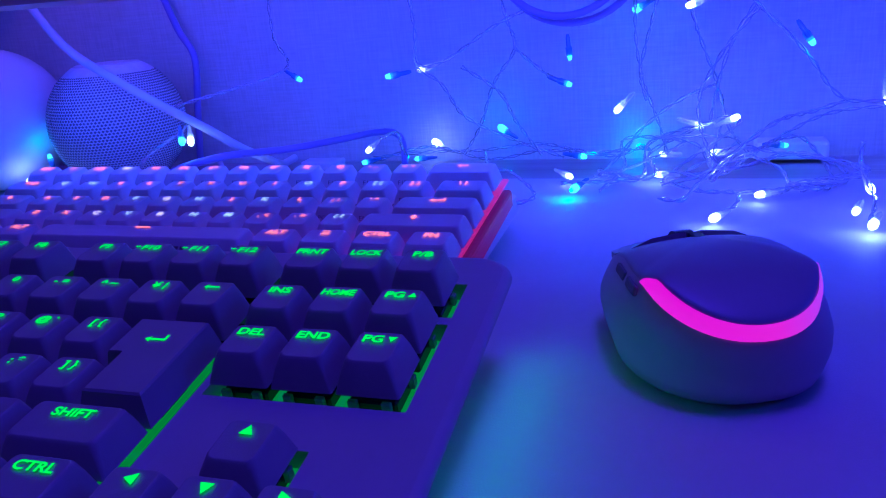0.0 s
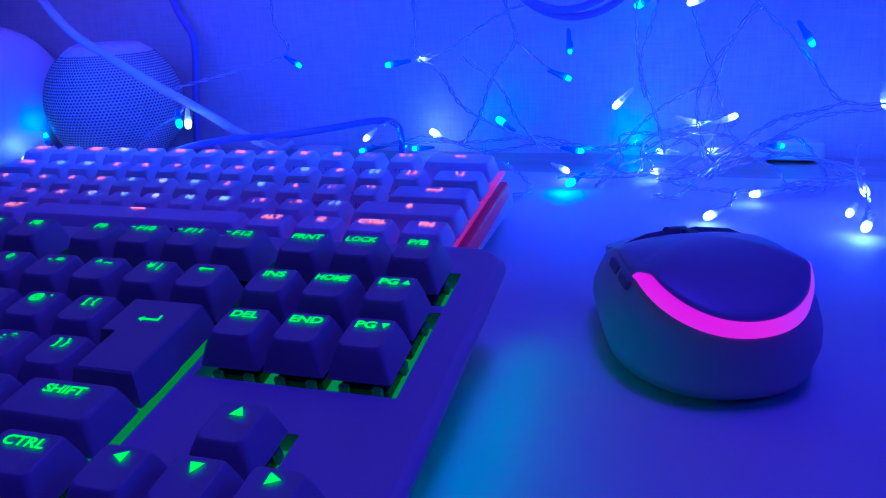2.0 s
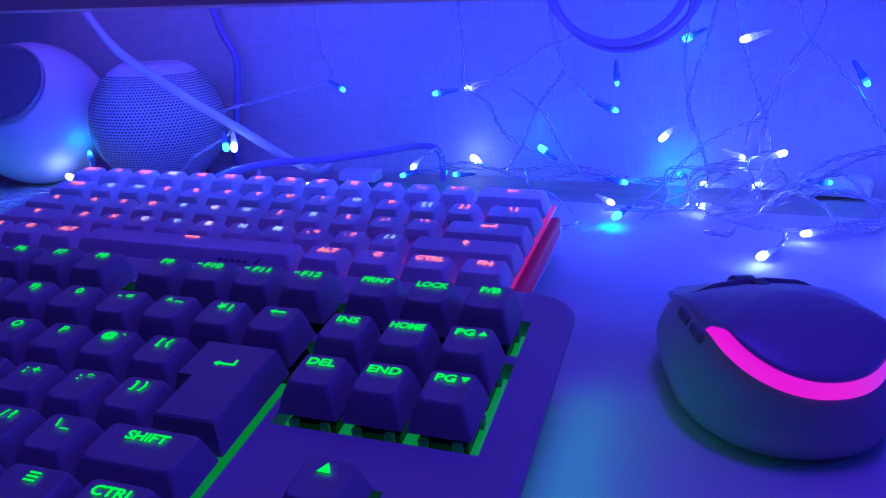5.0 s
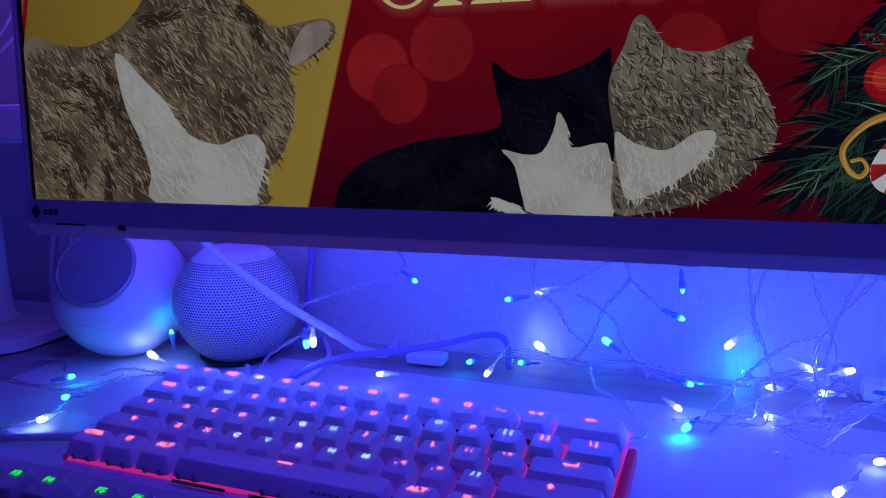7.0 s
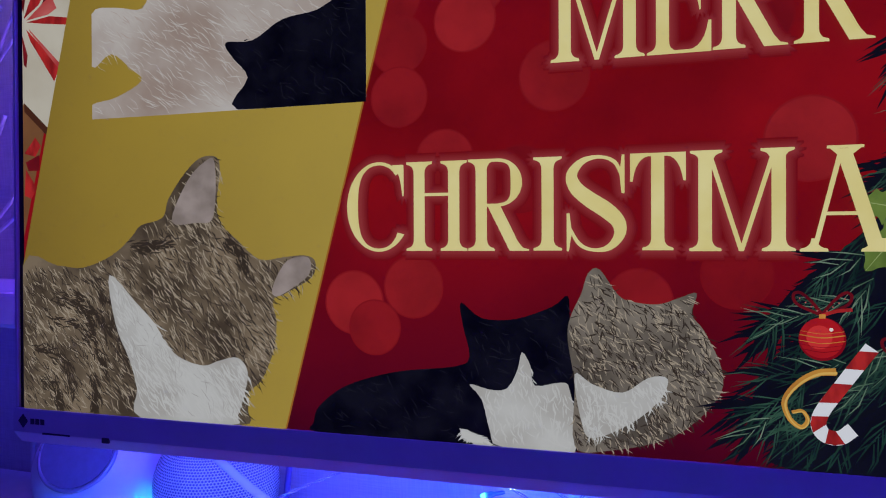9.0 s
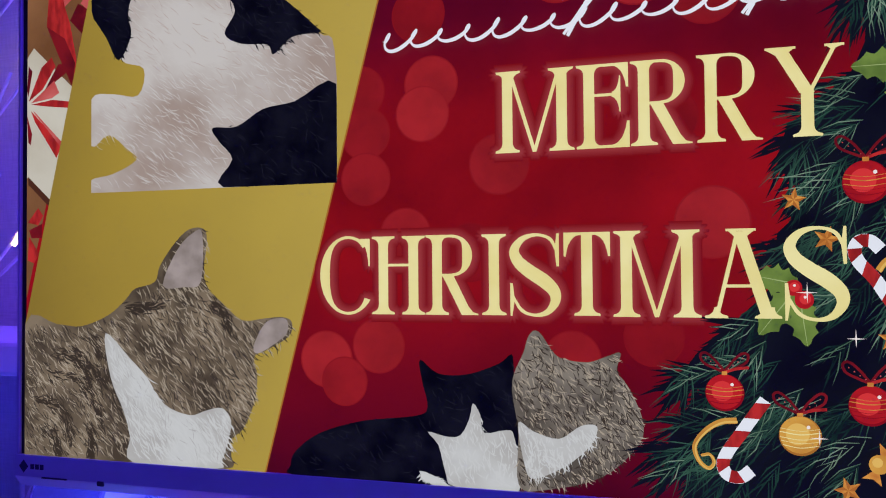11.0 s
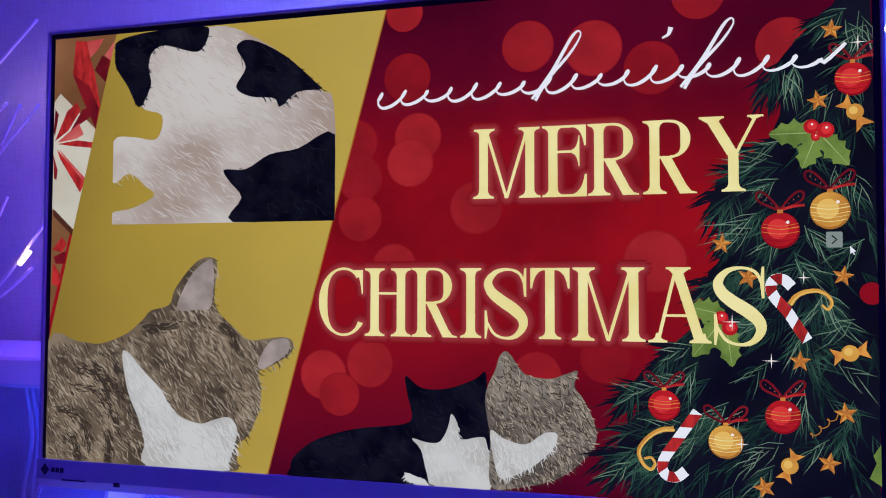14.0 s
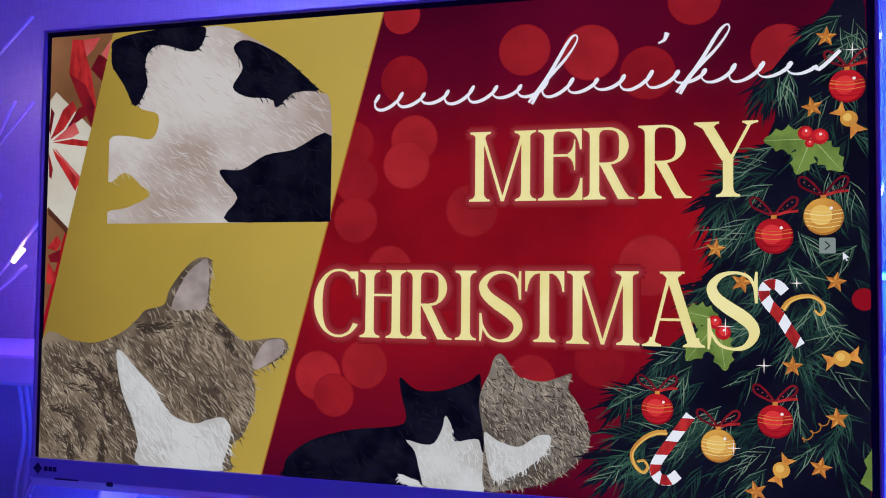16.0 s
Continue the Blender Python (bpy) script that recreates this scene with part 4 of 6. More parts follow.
C_WHITE = screen_colour("screen_white", (0.58, 0.57, 0.56), 1.0, second=(0.45, 0.43, 0.41), scale=30)
C_WHITE2 = screen_colour("screen_white_stroke", (0.60, 0.59, 0.58))
C_GREY1 = screen_colour("screen_grey_stroke", (0.42, 0.40, 0.39))
C_PALE = screen_colour("screen_pale", (0.58, 0.53, 0.50), 1.0, second=(0.36, 0.275, 0.235), scale=14)
C_PALE2 = screen_colour("screen_pale_stroke", (0.58, 0.53, 0.50))
C_ROSE = screen_colour("screen_rose_stroke", (0.46, 0.37, 0.33))
C_DARK = screen_colour("screen_dark", (0.006, 0.006, 0.012), 1.0, second=(0.0015, 0.0015, 0.004), scale=60)
C_DARK2 = screen_colour("screen_dark_stroke", (0.013, 0.013, 0.021))
C_TABBY = screen_colour("screen_brown_grey", (0.23, 0.172, 0.115), 1.0, second=(0.065, 0.046, 0.030), scale=30)
C_TABBYL = screen_colour("screen_sand_stroke", (0.40, 0.33, 0.25))
C_TABBYD = screen_colour("screen_umber_stroke", (0.040, 0.028, 0.020))
C_TABBYG = screen_colour("screen_grey_brown", (0.23, 0.195, 0.160), 1.0, second=(0.095, 0.078, 0.062), scale=40)
C_EAR = screen_colour("screen_dusty_pink", (0.38, 0.31, 0.29), 1.0, second=(0.25, 0.20, 0.18), scale=60)
C_BROWN = screen_colour("screen_brown", (0.25, 0.110, 0.045), 1.0, second=(0.15, 0.06, 0.022), scale=14)
C_BROWND = screen_colour("screen_dark_brown", (0.07, 0.022, 0.010))
C_CREAM = screen_colour("screen_cream", (0.60, 0.55, 0.46), 1.0, second=(0.50, 0.44, 0.35), scale=18)
C_RIB = screen_colour("screen_ribbon", (0.50, 0.026, 0.024), 1.0, second=(0.25, 0.012, 0.012), scale=60, stretch=(3, 1, 1, 0.6))
C_RIBD = screen_colour("screen_ribbon_dark", (0.20, 0.008, 0.012), 1.0, second=(0.10, 0.004, 0.008), scale=50)
C_RIBL = screen_colour("screen_ribbon_pale", (0.58, 0.13, 0.12), 1.0, second=(0.45, 0.05, 0.05), scale=40)
C_TREE = screen_colour("screen_tree", (0.006, 0.007, 0.014), 1.0, second=(0.003, 0.003, 0.008), scale=20)
C_NEEDLE = screen_colour("screen_needle", (0.014, 0.046, 0.032), 1.0, second=(0.005, 0.014, 0.014), scale=60)
C_NEEDLE2 = screen_colour("screen_needle_pale", (0.038, 0.095, 0.062), 1.0, second=(0.012, 0.034, 0.026), scale=60)
C_NEEDLE3 = screen_colour("screen_needle_sage", (0.19, 0.27, 0.19), 1.0, second=(0.07, 0.13, 0.08), scale=60)
C_TEXT = screen_colour("screen_cream_text", (0.80, 0.68, 0.27), 1.0, second=(0.86, 0.76, 0.36), scale=30)
C_HALO = [screen_colour("screen_halo", (0.205 + 0.022 * k, 0.005 + 0.006 * k, 0.009 + 0.0065 * k), 1.0) for k in range(6)]
C_SCRIPT = screen_colour("screen_script", (0.80, 0.80, 0.86), 1.0)
C_BALL = screen_colour("screen_red_ball", (0.50, 0.012, 0.016), 1.0, second=(0.33, 0.007, 0.012), scale=70, stretch=(0.6, 1, 3, 0))
C_BALLD = screen_colour("screen_red_ball_shade", (0.24, 0.004, 0.009))
C_BALLL = screen_colour("screen_red_ball_light", (0.66, 0.035, 0.035))
C_BALLG = screen_colour("screen_gold_ball", (0.66, 0.33, 0.055), 1.0, second=(0.50, 0.21, 0.035), scale=70, stretch=(0.6, 1, 3, 0))
C_BALLGD = screen_colour("screen_gold_ball_shade", (0.38, 0.145, 0.022))
C_BALLGL = screen_colour("screen_gold_ball_light", (0.76, 0.46, 0.11))
C_STAR = screen_colour("screen_star", (0.70, 0.30, 0.055), 1.0, second=(0.50, 0.17, 0.030), scale=160)
C_STARD = screen_colour("screen_star_shade", (0.40, 0.13, 0.022))
C_LEAF = screen_colour("screen_leaf", (0.17, 0.25, 0.050), 1.0, second=(0.10, 0.16, 0.03), scale=70)
C_RIBLEAF = screen_colour("screen_leaf_vein", (0.34, 0.42, 0.16))
C_SHINE = screen_colour("screen_shine", (0.9, 0.78, 0.74), 1.0)
C_GREY = screen_colour("screen_button", (0.22, 0.26, 0.24), 1.0)
C_LINE = screen_colour("screen_black_line", (0.01, 0.01, 0.01), 1.0)

# wrapped present at the panel's edge
show("brown_paper", [[(-291.1, 168.3), (-240, 168.3), (-291, -30)]], C_BROWN)
show("gift_box", [[(-291, 123), (-286, 129), (-255, 101), (-273, 30), (-290, 47), (-291, 46)]], C_CREAM, "cream gift box with a red bow")
show("box_side", [[(-290, 47), (-273, 32), (-274, 28), (-290, 42)]], C_BROWND)
show("ribbon", [[(-274, 166), (-265, 165), (-262, 153), (-258, 142), (-253, 119), (-256, 102), (-266, 121), (-276, 142)]], C_RIB)
show("ribbon", [[(-265, 165), (-251, 166), (-256, 158), (-262, 153)]], C_RIBL)
show("ribbon", [[(-252, 154), (-243, 149), (-248, 134), (-258, 144)]], C_RIBD)
show("ribbon", [[(-250, 154), (-241, 165), (-240, 155), (-243, 148)]], C_RIBL)
show("ribbon", [[(-276, 142), (-262, 133), (-254, 117), (-256, 102), (-266, 121)]], C_RIBD)
for p, mat_ in (([(-290, 95), (-280, 116), (-272, 122), (-269, 116), (-279, 102)], C_RIB), ([(-279, 99), (-267, 117), (-258, 118), (-258, 113), (-271, 105)], C_RIBD), ([(-288, 94), (-270, 107), (-266, 99), (-272, 96)], C_RIBL),
                ([(-288, 93), (-271, 95), (-258, 93), (-258, 89), (-275, 91)], C_RIB), ([(-288, 89), (-264, 66), (-268, 58), (-285, 82)], C_RIB), ([(-286, 89), (-264, 68), (-265, 65), (-285, 87)], C_RIBL),
                ([(-290, 98), (-287, 114), (-290, 118), (-291, 102)], C_RIBD), ([(-291, 86), (-287, 74), (-288, 67), (-290, 69)], C_RIBD)):
    show("bow_loop", [p], mat_)
for p, mat_ in (([(-290, 18), (-282, 27), (-278, 22), (-282, 16)], C_RIB), ([(-289, 13), (-279, 17), (-279, 8), (-287, 8)], C_RIBD), ([(-289, 9), (-281, -2), (-285, -8), (-290, -6)], C_RIB)):
    show("bow_loop", [p], mat_)
# soft discs of light on the red ground
for x, z, r, k in BOKEH:
    show("light_spot", [disc(x, z, r * 1.05)], screen_colour("screen_spot_rim", (0.20 + 0.10 * k, 0.004 + 0.007 * k, 0.008 + 0.007 * k)))
    show("light_spot", [disc(x, z, r)], screen_colour("screen_spot", (0.21 + 0.21 * k, 0.004 + 0.017 * k, 0.008 + 0.017 * k), 1.0, vary=0.22, scale=40))
show("gold_panel", [GOLD_PANEL], C_GOLD, "plain gold slanting panel")
show("panel_edge", ribbon([(-42, 168), (-81.5, 19.5), (-121, -128)], 0.45, 2), C_BALLGD)


def trimmed(pts):
    """The photograph is cut straight at its right, left and lower edges."""
    return [(max(min(x, -75.8), -241), max(z, 34.8)) for x, z in blob(pts)]


# four plain shapes in the tones of the photographs, built from fine strokes
PHOTO_BOX = (-241, -76, 35, 168)
show("pale_shape", [trimmed(PHOTO)], C_PALE)
hatch(PHOTO, C_PALE2, 900, -0.6, 9, 0.24, jitter=0.18, box_=PHOTO_BOX)
hatch(PHOTO, C_ROSE, 260, -0.7, 9, 0.22, jitter=0.18, box_=PHOTO_BOX)
for p in PHOTO_DARK:
    show("dark_patch", [trimmed(p)], C_DARK)
    hatch(p, C_DARK, 260, -0.7, 4.5, 0.4, box_=PHOTO_BOX)
    hatch(p, C_DARK2, 60, -0.7, 7, 0.25, box_=PHOTO_BOX)
show("striped_shape", [blob(TABBY)], C_TABBY)
EDGE_BOX = (-291, -100, -128, 15)
hatch(TABBY, C_TABBYL, 950, -0.85, 6.5, 0.34, TABBY_WHITE, 0.28, EDGE_BOX)
hatch(TABBY, C_TABBYD, 1000, -0.85, 6.5, 0.36, TABBY_WHITE, 0.28, EDGE_BOX)
for p in TABBY_BARS:
    line = spline([(x, z, 0) for x, z in p], 12)
    polys = []
    for _ in range(80):
        i = rnd.randrange(len(line) - 1)
        d = line[i + 1] - line[i]
        q = line[i]
        at = (max(q.x + rnd.gauss(0, 1.7), -291), max(q.y + rnd.gauss(0, 1.7), -124))
        polys += strand(*at, math.atan2(d.y, d.x) + rnd.gauss(0, 0.25), rnd.uniform(4, 8), 0.45, rnd.uniform(-0.3, 0.3))
    tagged(show("stroke_texture", polys, C_TABBYD), kind="stuff")
hatch(TABBY, C_TABBYL, 300, -0.85, 6.0, 0.20, TABBY_WHITE, 0.25, EDGE_BOX)
show("pink_patch", [blob([(-189, -22), (-179, -1), (-168, 9), (-162, 8), (-163, -20), (-174, -23)])], C_EAR)
show("pink_patch", [blob([(-128, -56), (-120, -43), (-108, -41), (-107, -49), (-116, -56), (-126, -61)])], C_EAR)
show("white_patch", [blob(TABBY_WHITE)], C_WHITE)
hatch(TABBY_WHITE, C_WHITE2, 520, -0.9, 8, 0.4, jitter=0.22, box_=EDGE_BOX)
hatch(TABBY_WHITE, C_GREY1, 90, -0.9, 7, 0.22, box_=EDGE_BOX)
show("dark_shape", [blob(DARK_B)], C_DARK)
FLOOR_BOX = (-110, 95, -128, -40)
hatch(DARK_B, C_DARK2, 150, -0.7, 6, 0.25, box_=FLOOR_BOX)
for p in (DARK_B_WHITE, [(-29, -121), (-18, -124), (-13, -128), (-22, -128)]):
    show("white_patch", [blob(p, 3)], C_WHITE)
    hatch(p, C_WHITE2, 160, -1.3, 5, 0.35, box_=FLOOR_BOX)
show("striped_shape", [blob(TABBY_C)], C_TABBYG)
hatch(TABBY_C, C_TABBYL, 420, -0.9, 4.5, 0.32, TABBY_C_WHITE)
hatch(TABBY_C, C_TABBYD, 480, -0.9, 4.5, 0.32, TABBY_C_WHITE)
show("white_patch", [blob(TABBY_C_WHITE)], C_WHITE)
hatch(TABBY_C_WHITE, C_WHITE2, 170, -1.2, 5, 0.38)

# the greeting: tall serif letters with thick and thin strokes, drawn at height 1
TH, TN = 0.128, 0.046


def swell(x0, z0, x1, z1, cx_, cz_, n=6):
    """A curve between two points, drawn towards a third."""
    return [((1 - t) ** 2 * x0 + 2 * t * (1 - t) * cx_ + t * t * x1, (1 - t) ** 2 * z0 + 2 * t * (1 - t) * cz_ + t * t * z1) for t in [i / n for i in range(n + 1)]]


def upright(x, w=TH):
    return [[(x - w / 2, 0), (x + w / 2, 0), (x + w / 2, 1), (x - w / 2, 1)]]


def serif(x, w=TH, top=False, ext=0.088):
    """A bracketed serif at the foot or head of a stroke."""
    out = []
    for s in (-1, 1):
        p = [(x, 0), (x + s * (w / 2 + ext), 0), (x + s * (w / 2 + ext), 0.020)] + swell(x + s * (w / 2 + ext - 0.01), 0.030, x + s * w / 2, 0.125, x + s * (w / 2 + 0.004), 0.040) + [(x, 0.125)]
        out.append([(px, 1 - pz) for px, pz in p] if top else p)
    return out


def slant(x0, z0, x1, z1, w):
    return [[(x0 - w / 2, z0), (x0 + w / 2, z0), (x1 + w / 2, z1), (x1 - w / 2, z1)]]


def flatbar(x0, x1, z, t=0.034):
    return [[(x0, z - t / 2), (x1, z - t / 2), (x1, z + t / 2), (x0, z + t / 2)]]


def beak(x, z0, z1, back):
    """A spike at the end of a thin bar, with a swept inner corner; it runs from the bar at z0 to its tip at z1."""
    d = 1 if z1 > z0 else -1
    return [[(x, z0), (x, z1), (x - back * 0.13, z1)] + swell(x - back * 0.13, z1, x - back, z0 + d * 0.03, x - back * 0.30, z0 + d * 0.045) + [(x - back, z0)]]


def crescent(cx_, cz_, rx, rz, a0, a1, thick=TH, n=30):
    pts = []
    for i in range(n + 1):
        a = radians(a0 + (a1 - a0) * i / n)
        t = TN * 0.8 + (thick - TN * 0.8) * abs(math.cos(a)) ** 1.6
        pts.append(((cx_ + rx * math.cos(a), cz_ + rz * math.sin(a)), (cx_ + (rx - t) * math.cos(a), cz_ + (rz - TN * 0.8) * math.sin(a))))
    return [[p[0], q[0], q[1], p[1]] for p, q in zip(pts, pts[1:])]


def spine():
    knots = [(0.585, 0.76, 0.014), (0.51, 0.925, 0.020), (0.36, 0.985, 0.018), (0.19, 0.945, 0.034), (0.085, 0.81, 0.055), (0.125, 0.67, 0.070), (0.26, 0.545, 0.080), (0.43, 0.425, 0.082), (0.545, 0.30, 0.070), (0.555, 0.17, 0.054), (0.46, 0.045, 0.034), (0.31, 0.012, 0.018), (0.16, 0.075, 0.020), (0.055, 0.26, 0.014)]
    line = spline(knots, 5)
    edge = []
    for i, q in enumerate(line):
        d = line[min(i + 1, len(line) - 1)] - line[max(i - 1, 0)]
        k = math.hypot(d.x, d.y) or 1
        edge.append(((q.x - d.y / k * q.z, q.y + d.x / k * q.z), (q.x + d.y / k * q.z, q.y - d.x / k * q.z)))
    return [[p[0], q[0], q[1], p[1]] for p, q in zip(edge, edge[1:])]


GLYPHS = {
    "M": (0.98, upright(0.155) + serif(0.155) + serif(0.165, TH, True) + slant(0.195, 0.97, 0.49, 0, TN) + slant(0.785, 0.97, 0.49, 0, TN) + upright(0.825) + serif(0.825) + serif(0.815, TH, True)),
    "E": (0.645, upright(0.175) + serif(0.175) + serif(0.175, TH, True) + flatbar(0.17, 0.62, 0.983) + beak(0.635, 1.0, 0.71, 0.19) + flatbar(0.2, 0.53, 0.63) + beak(0.545, 0.63, 0.42, 0.10) + beak(0.545, 0.63, 0.85, 0.10) + flatbar(0.17, 0.62, 0.017) + beak(0.645, 0.0, 0.31, 0.22)),
    "R": (0.70, upright(0.155) + serif(0.155) + serif(0.155, TH, True) + flatbar(0.16, 0.37, 0.983) + flatbar(0.2, 0.38, 0.495) + crescent(0.35, 0.74, 0.265, 0.26, -90, 90) + [[(0.225, 0.49), (0.375, 0.482), (0.565, 0.105), (0.62, 0.035), (0.69, 0.016), (0.69, 0), (0.475, 0)]]),
    "Y": (0.81, slant(0.150, 0.98, 0.43, 0.48, 0.155) + slant(0.715, 0.98, 0.455, 0.48, TN) + [[(0.365, 0), (0.495, 0), (0.495, 0.51), (0.365, 0.51)]] + serif(0.43) + flatbar(0.0, 0.32, 0.986, 0.028) + flatbar(0.61, 0.81, 0.986, 0.028) + [[(0.01, 0.975), (0.075, 0.975), (0.11, 0.91)], [(0.30, 0.975), (0.22, 0.975), (0.24, 0.93)], [(0.63, 0.975), (0.70, 0.975), (0.69, 0.93)], [(0.79, 0.975), (0.72, 0.975), (0.725, 0.95)]]),
    "C": (0.66, crescent(0.37, 0.5, 0.37, 0.515, 48, 322, TH, 36) + beak(0.655, 0.975, 0.62, 0.13)),
    "H": (0.70, upright(0.150) + serif(0.150) + serif(0.150, TH, True) + upright(0.550) + serif(0.550) + serif(0.550, TH, True) + flatbar(0.2, 0.50, 0.63)),
    "I": (0.315, upright(0.157) + serif(0.157) + serif(0.157, TH, True)),
    "S": (0.64, spine() + [[(0.578, 1.0), (0.605, 1.0), (0.605, 0.60), (0.575, 0.60), (0.555, 0.80)], [(0.032, 0.0), (0.055, 0.0), (0.085, 0.20), (0.062, 0.40), (0.032, 0.40)]]),
    "T": (0.55, upright(0.275) + serif(0.275) + flatbar(0.02, 0.53, 0.983) + [[(0.55 - px, pz) for px, pz in p] for p in beak(0.545, 1.0, 0.71, 0.19)] + beak(0.545, 1.0, 0.71, 0.19)),
    "A": (0.80, slant(0.125, 0, 0.355, 0.95, TN) + slant(0.665, 0, 0.375, 0.97, 0.135) + flatbar(0.20, 0.58, 0.36) + serif(0.125, TN, False, 0.10) + serif(0.665, TH, False, 0.075) + flatbar(0.235, 0.55, 0.986, 0.028) + [[(0.26, 0.975), (0.34, 0.975), (0.335, 0.90)], [(0.53, 0.975), (0.42, 0.975), (0.44, 0.90)]]),
}
WORDS = [("M", 14.9, 56.0, 46.0, 88.3), ("E", 55.9, 83.0, 46.0, 88.3), ("R", 83.4, 113.0, 46.2, 88.3), ("R", 114.6, 144.7, 46.2, 88.6), ("Y", 145.6, 179.8, 46.6, 89.2),
         ("C", -85.2, -55.4, -37.6, 4.2), ("H", -54.2, -24.2, -37.8, 4.2), ("R", -23.8, 5.4, -37.8, 4.4), ("I", 6.8, 20.2, -37.7, 4.2), ("S", 20.6, 48.8, -38.0, 4.0), ("T", 49.4, 72.9, -37.6, 4.2), ("M", 73.8, 115.6, -38.0, 4.4), ("A", 116.8, 151.0, -38.2, 4.4), ("S", 151.0, 180.6, -39.0, 4.6)]


def placed(c, x0, x1, z0, z1):
    w, polys = GLYPHS[c]
    return [[(x0 + px * (x1 - x0) / w, z0 + pz * (z1 - z0)) for px, pz in p] for p in polys]


def halo(polys, r, n=10):
    return [[(x + r * math.cos(2 * math.pi * k / n), z + r * math.sin(2 * math.pi * k / n)) for x, z in p] for p in polys for k in range(n)]


for r, mat_ in zip((4.6, 3.8, 3.0, 2.2, 1.4, 0.8), C_HALO):
    show("letter_glow", [q for w in WORDS if w[1] < 112 for q in halo(placed(*w), r)], mat_)

# evergreen: a dark mass with fans of needles along its slanting edge and over it
show("evergreen", [blob(TREE, 3)], C_TREE, "dark evergreen with ornaments")
twigs = []
rnd = random.Random(12)
while len(twigs) < 210:
    p = (rnd.uniform(90, 234), rnd.uniform(-124, 150))
    if within(p, TREE):
        twigs.append((*p, rnd.uniform(-2.95, -1.9) if p[0] < 190 else rnd.uniform(-2.6, -0.5)))
for mat_, count, wide, first, step in ((C_TREE, 14, 0.9, 0, 1), (C_NEEDLE, 8, 0.40, 0, 2), (C_NEEDLE2, 8, 0.34, 1, 3), (C_NEEDLE3, 5, 0.28, 1, 5)):
    polys = []
    for x, z, lean in twigs[first::step]:
        turn = rnd.uniform(-0.15, 0.15)
        for k in range(count):
            s = 14 * k / count
            side = 1 if k % 2 else -1
            polys += strand(x + s * math.cos(lean), z + s * math.sin(lean), lean + turn + side * rnd.uniform(0.18, 0.62), rnd.uniform(12, 21), wide, -side * rnd.uniform(0.05, 0.4))
    tagged(show("needles", polys, mat_), kind="stuff")


def holly(base, tip, wide, spikes=4):
    """A leaf with hollowed edges and sharp points."""
    (x0, z0), (x1, z1) = base, tip
    l = math.hypot(x1 - x0, z1 - z0)
    ux_, uz_ = (x1 - x0) / l, (z1 - z0) / l
    side = []
    for i in range(spikes * 6 + 1):
        t = i / (spikes * 6)
        w = wide * math.sin(math.pi * min(1, t * 0.94 + 0.06)) ** 0.7 * (0.66 + 0.34 * abs(2 * ((t * spikes) % 1) - 1) ** 1.6)
        side.append((t * l, w))
    pts = [(x0 + s * ux_ - w * uz_, z0 + s * uz_ + w * ux_) for s, w in side] + [(x0 + s * ux_ + w * uz_, z0 + s * uz_ - w * ux_) for s, w in reversed(side)]
    show("holly_leaf", [pts], C_LEAF, "green holly leaf with a pale vein")
    show("leaf_vein", ribbon([base, tip], lambda t: 0.35 * (1 - 0.8 * t), 4), C_RIBLEAF)


for leaf in (((209, 78), (182.6, 78), 8.5), ((207, 77), (199.5, 58.4), 7.5), ((209, 77), (223, 59.5), 7.5), ((158, -22), (139, -18), 8.0), ((157, -25), (141, -46), 8.0), ((159, -28), (162, -51), 7.5)):
    holly(*leaf)
show("leaf_tip", [[(235.8, -90), (232, -96), (233.5, -100), (230, -108), (235.8, -112)]], C_LEAF)
for p in CURLS:
    show("ribbon_curl", ribbon(p, lambda t: 1.5 - 0.9 * t), C_BALLG)
    show("ribbon_curl", ribbon([(x + 0.4, z - 0.5) for x, z in p], lambda t: 0.5 - 0.3 * t), C_BALLGL)
show("spring_curl", ribbon([(201 + 1.0 * k + 1.5 * math.cos(k * 1.5), -88 + 0.95 * k + 1.5 * math.sin(k * 1.5)) for k in range(14)], 0.28, 4), C_BALLGD)
for pts in CANES:
    show("candy_cane", ribbon(pts, 2.9, 8), C_SCRIPT, "red and white candy cane")
    q = ribbon(pts, 2.92, 8)
    show("cane_stripes", [[q[i][0], q[i + 3][1], q[i + 6][2], q[i + 3][3]] for i in range(0, len(q) - 7, 13)] + [[q[i + 3][0], q[i + 6][1], q[i + 9][2], q[i + 6][3]] for i in range(0, len(q) - 10, 13)], C_RIB)
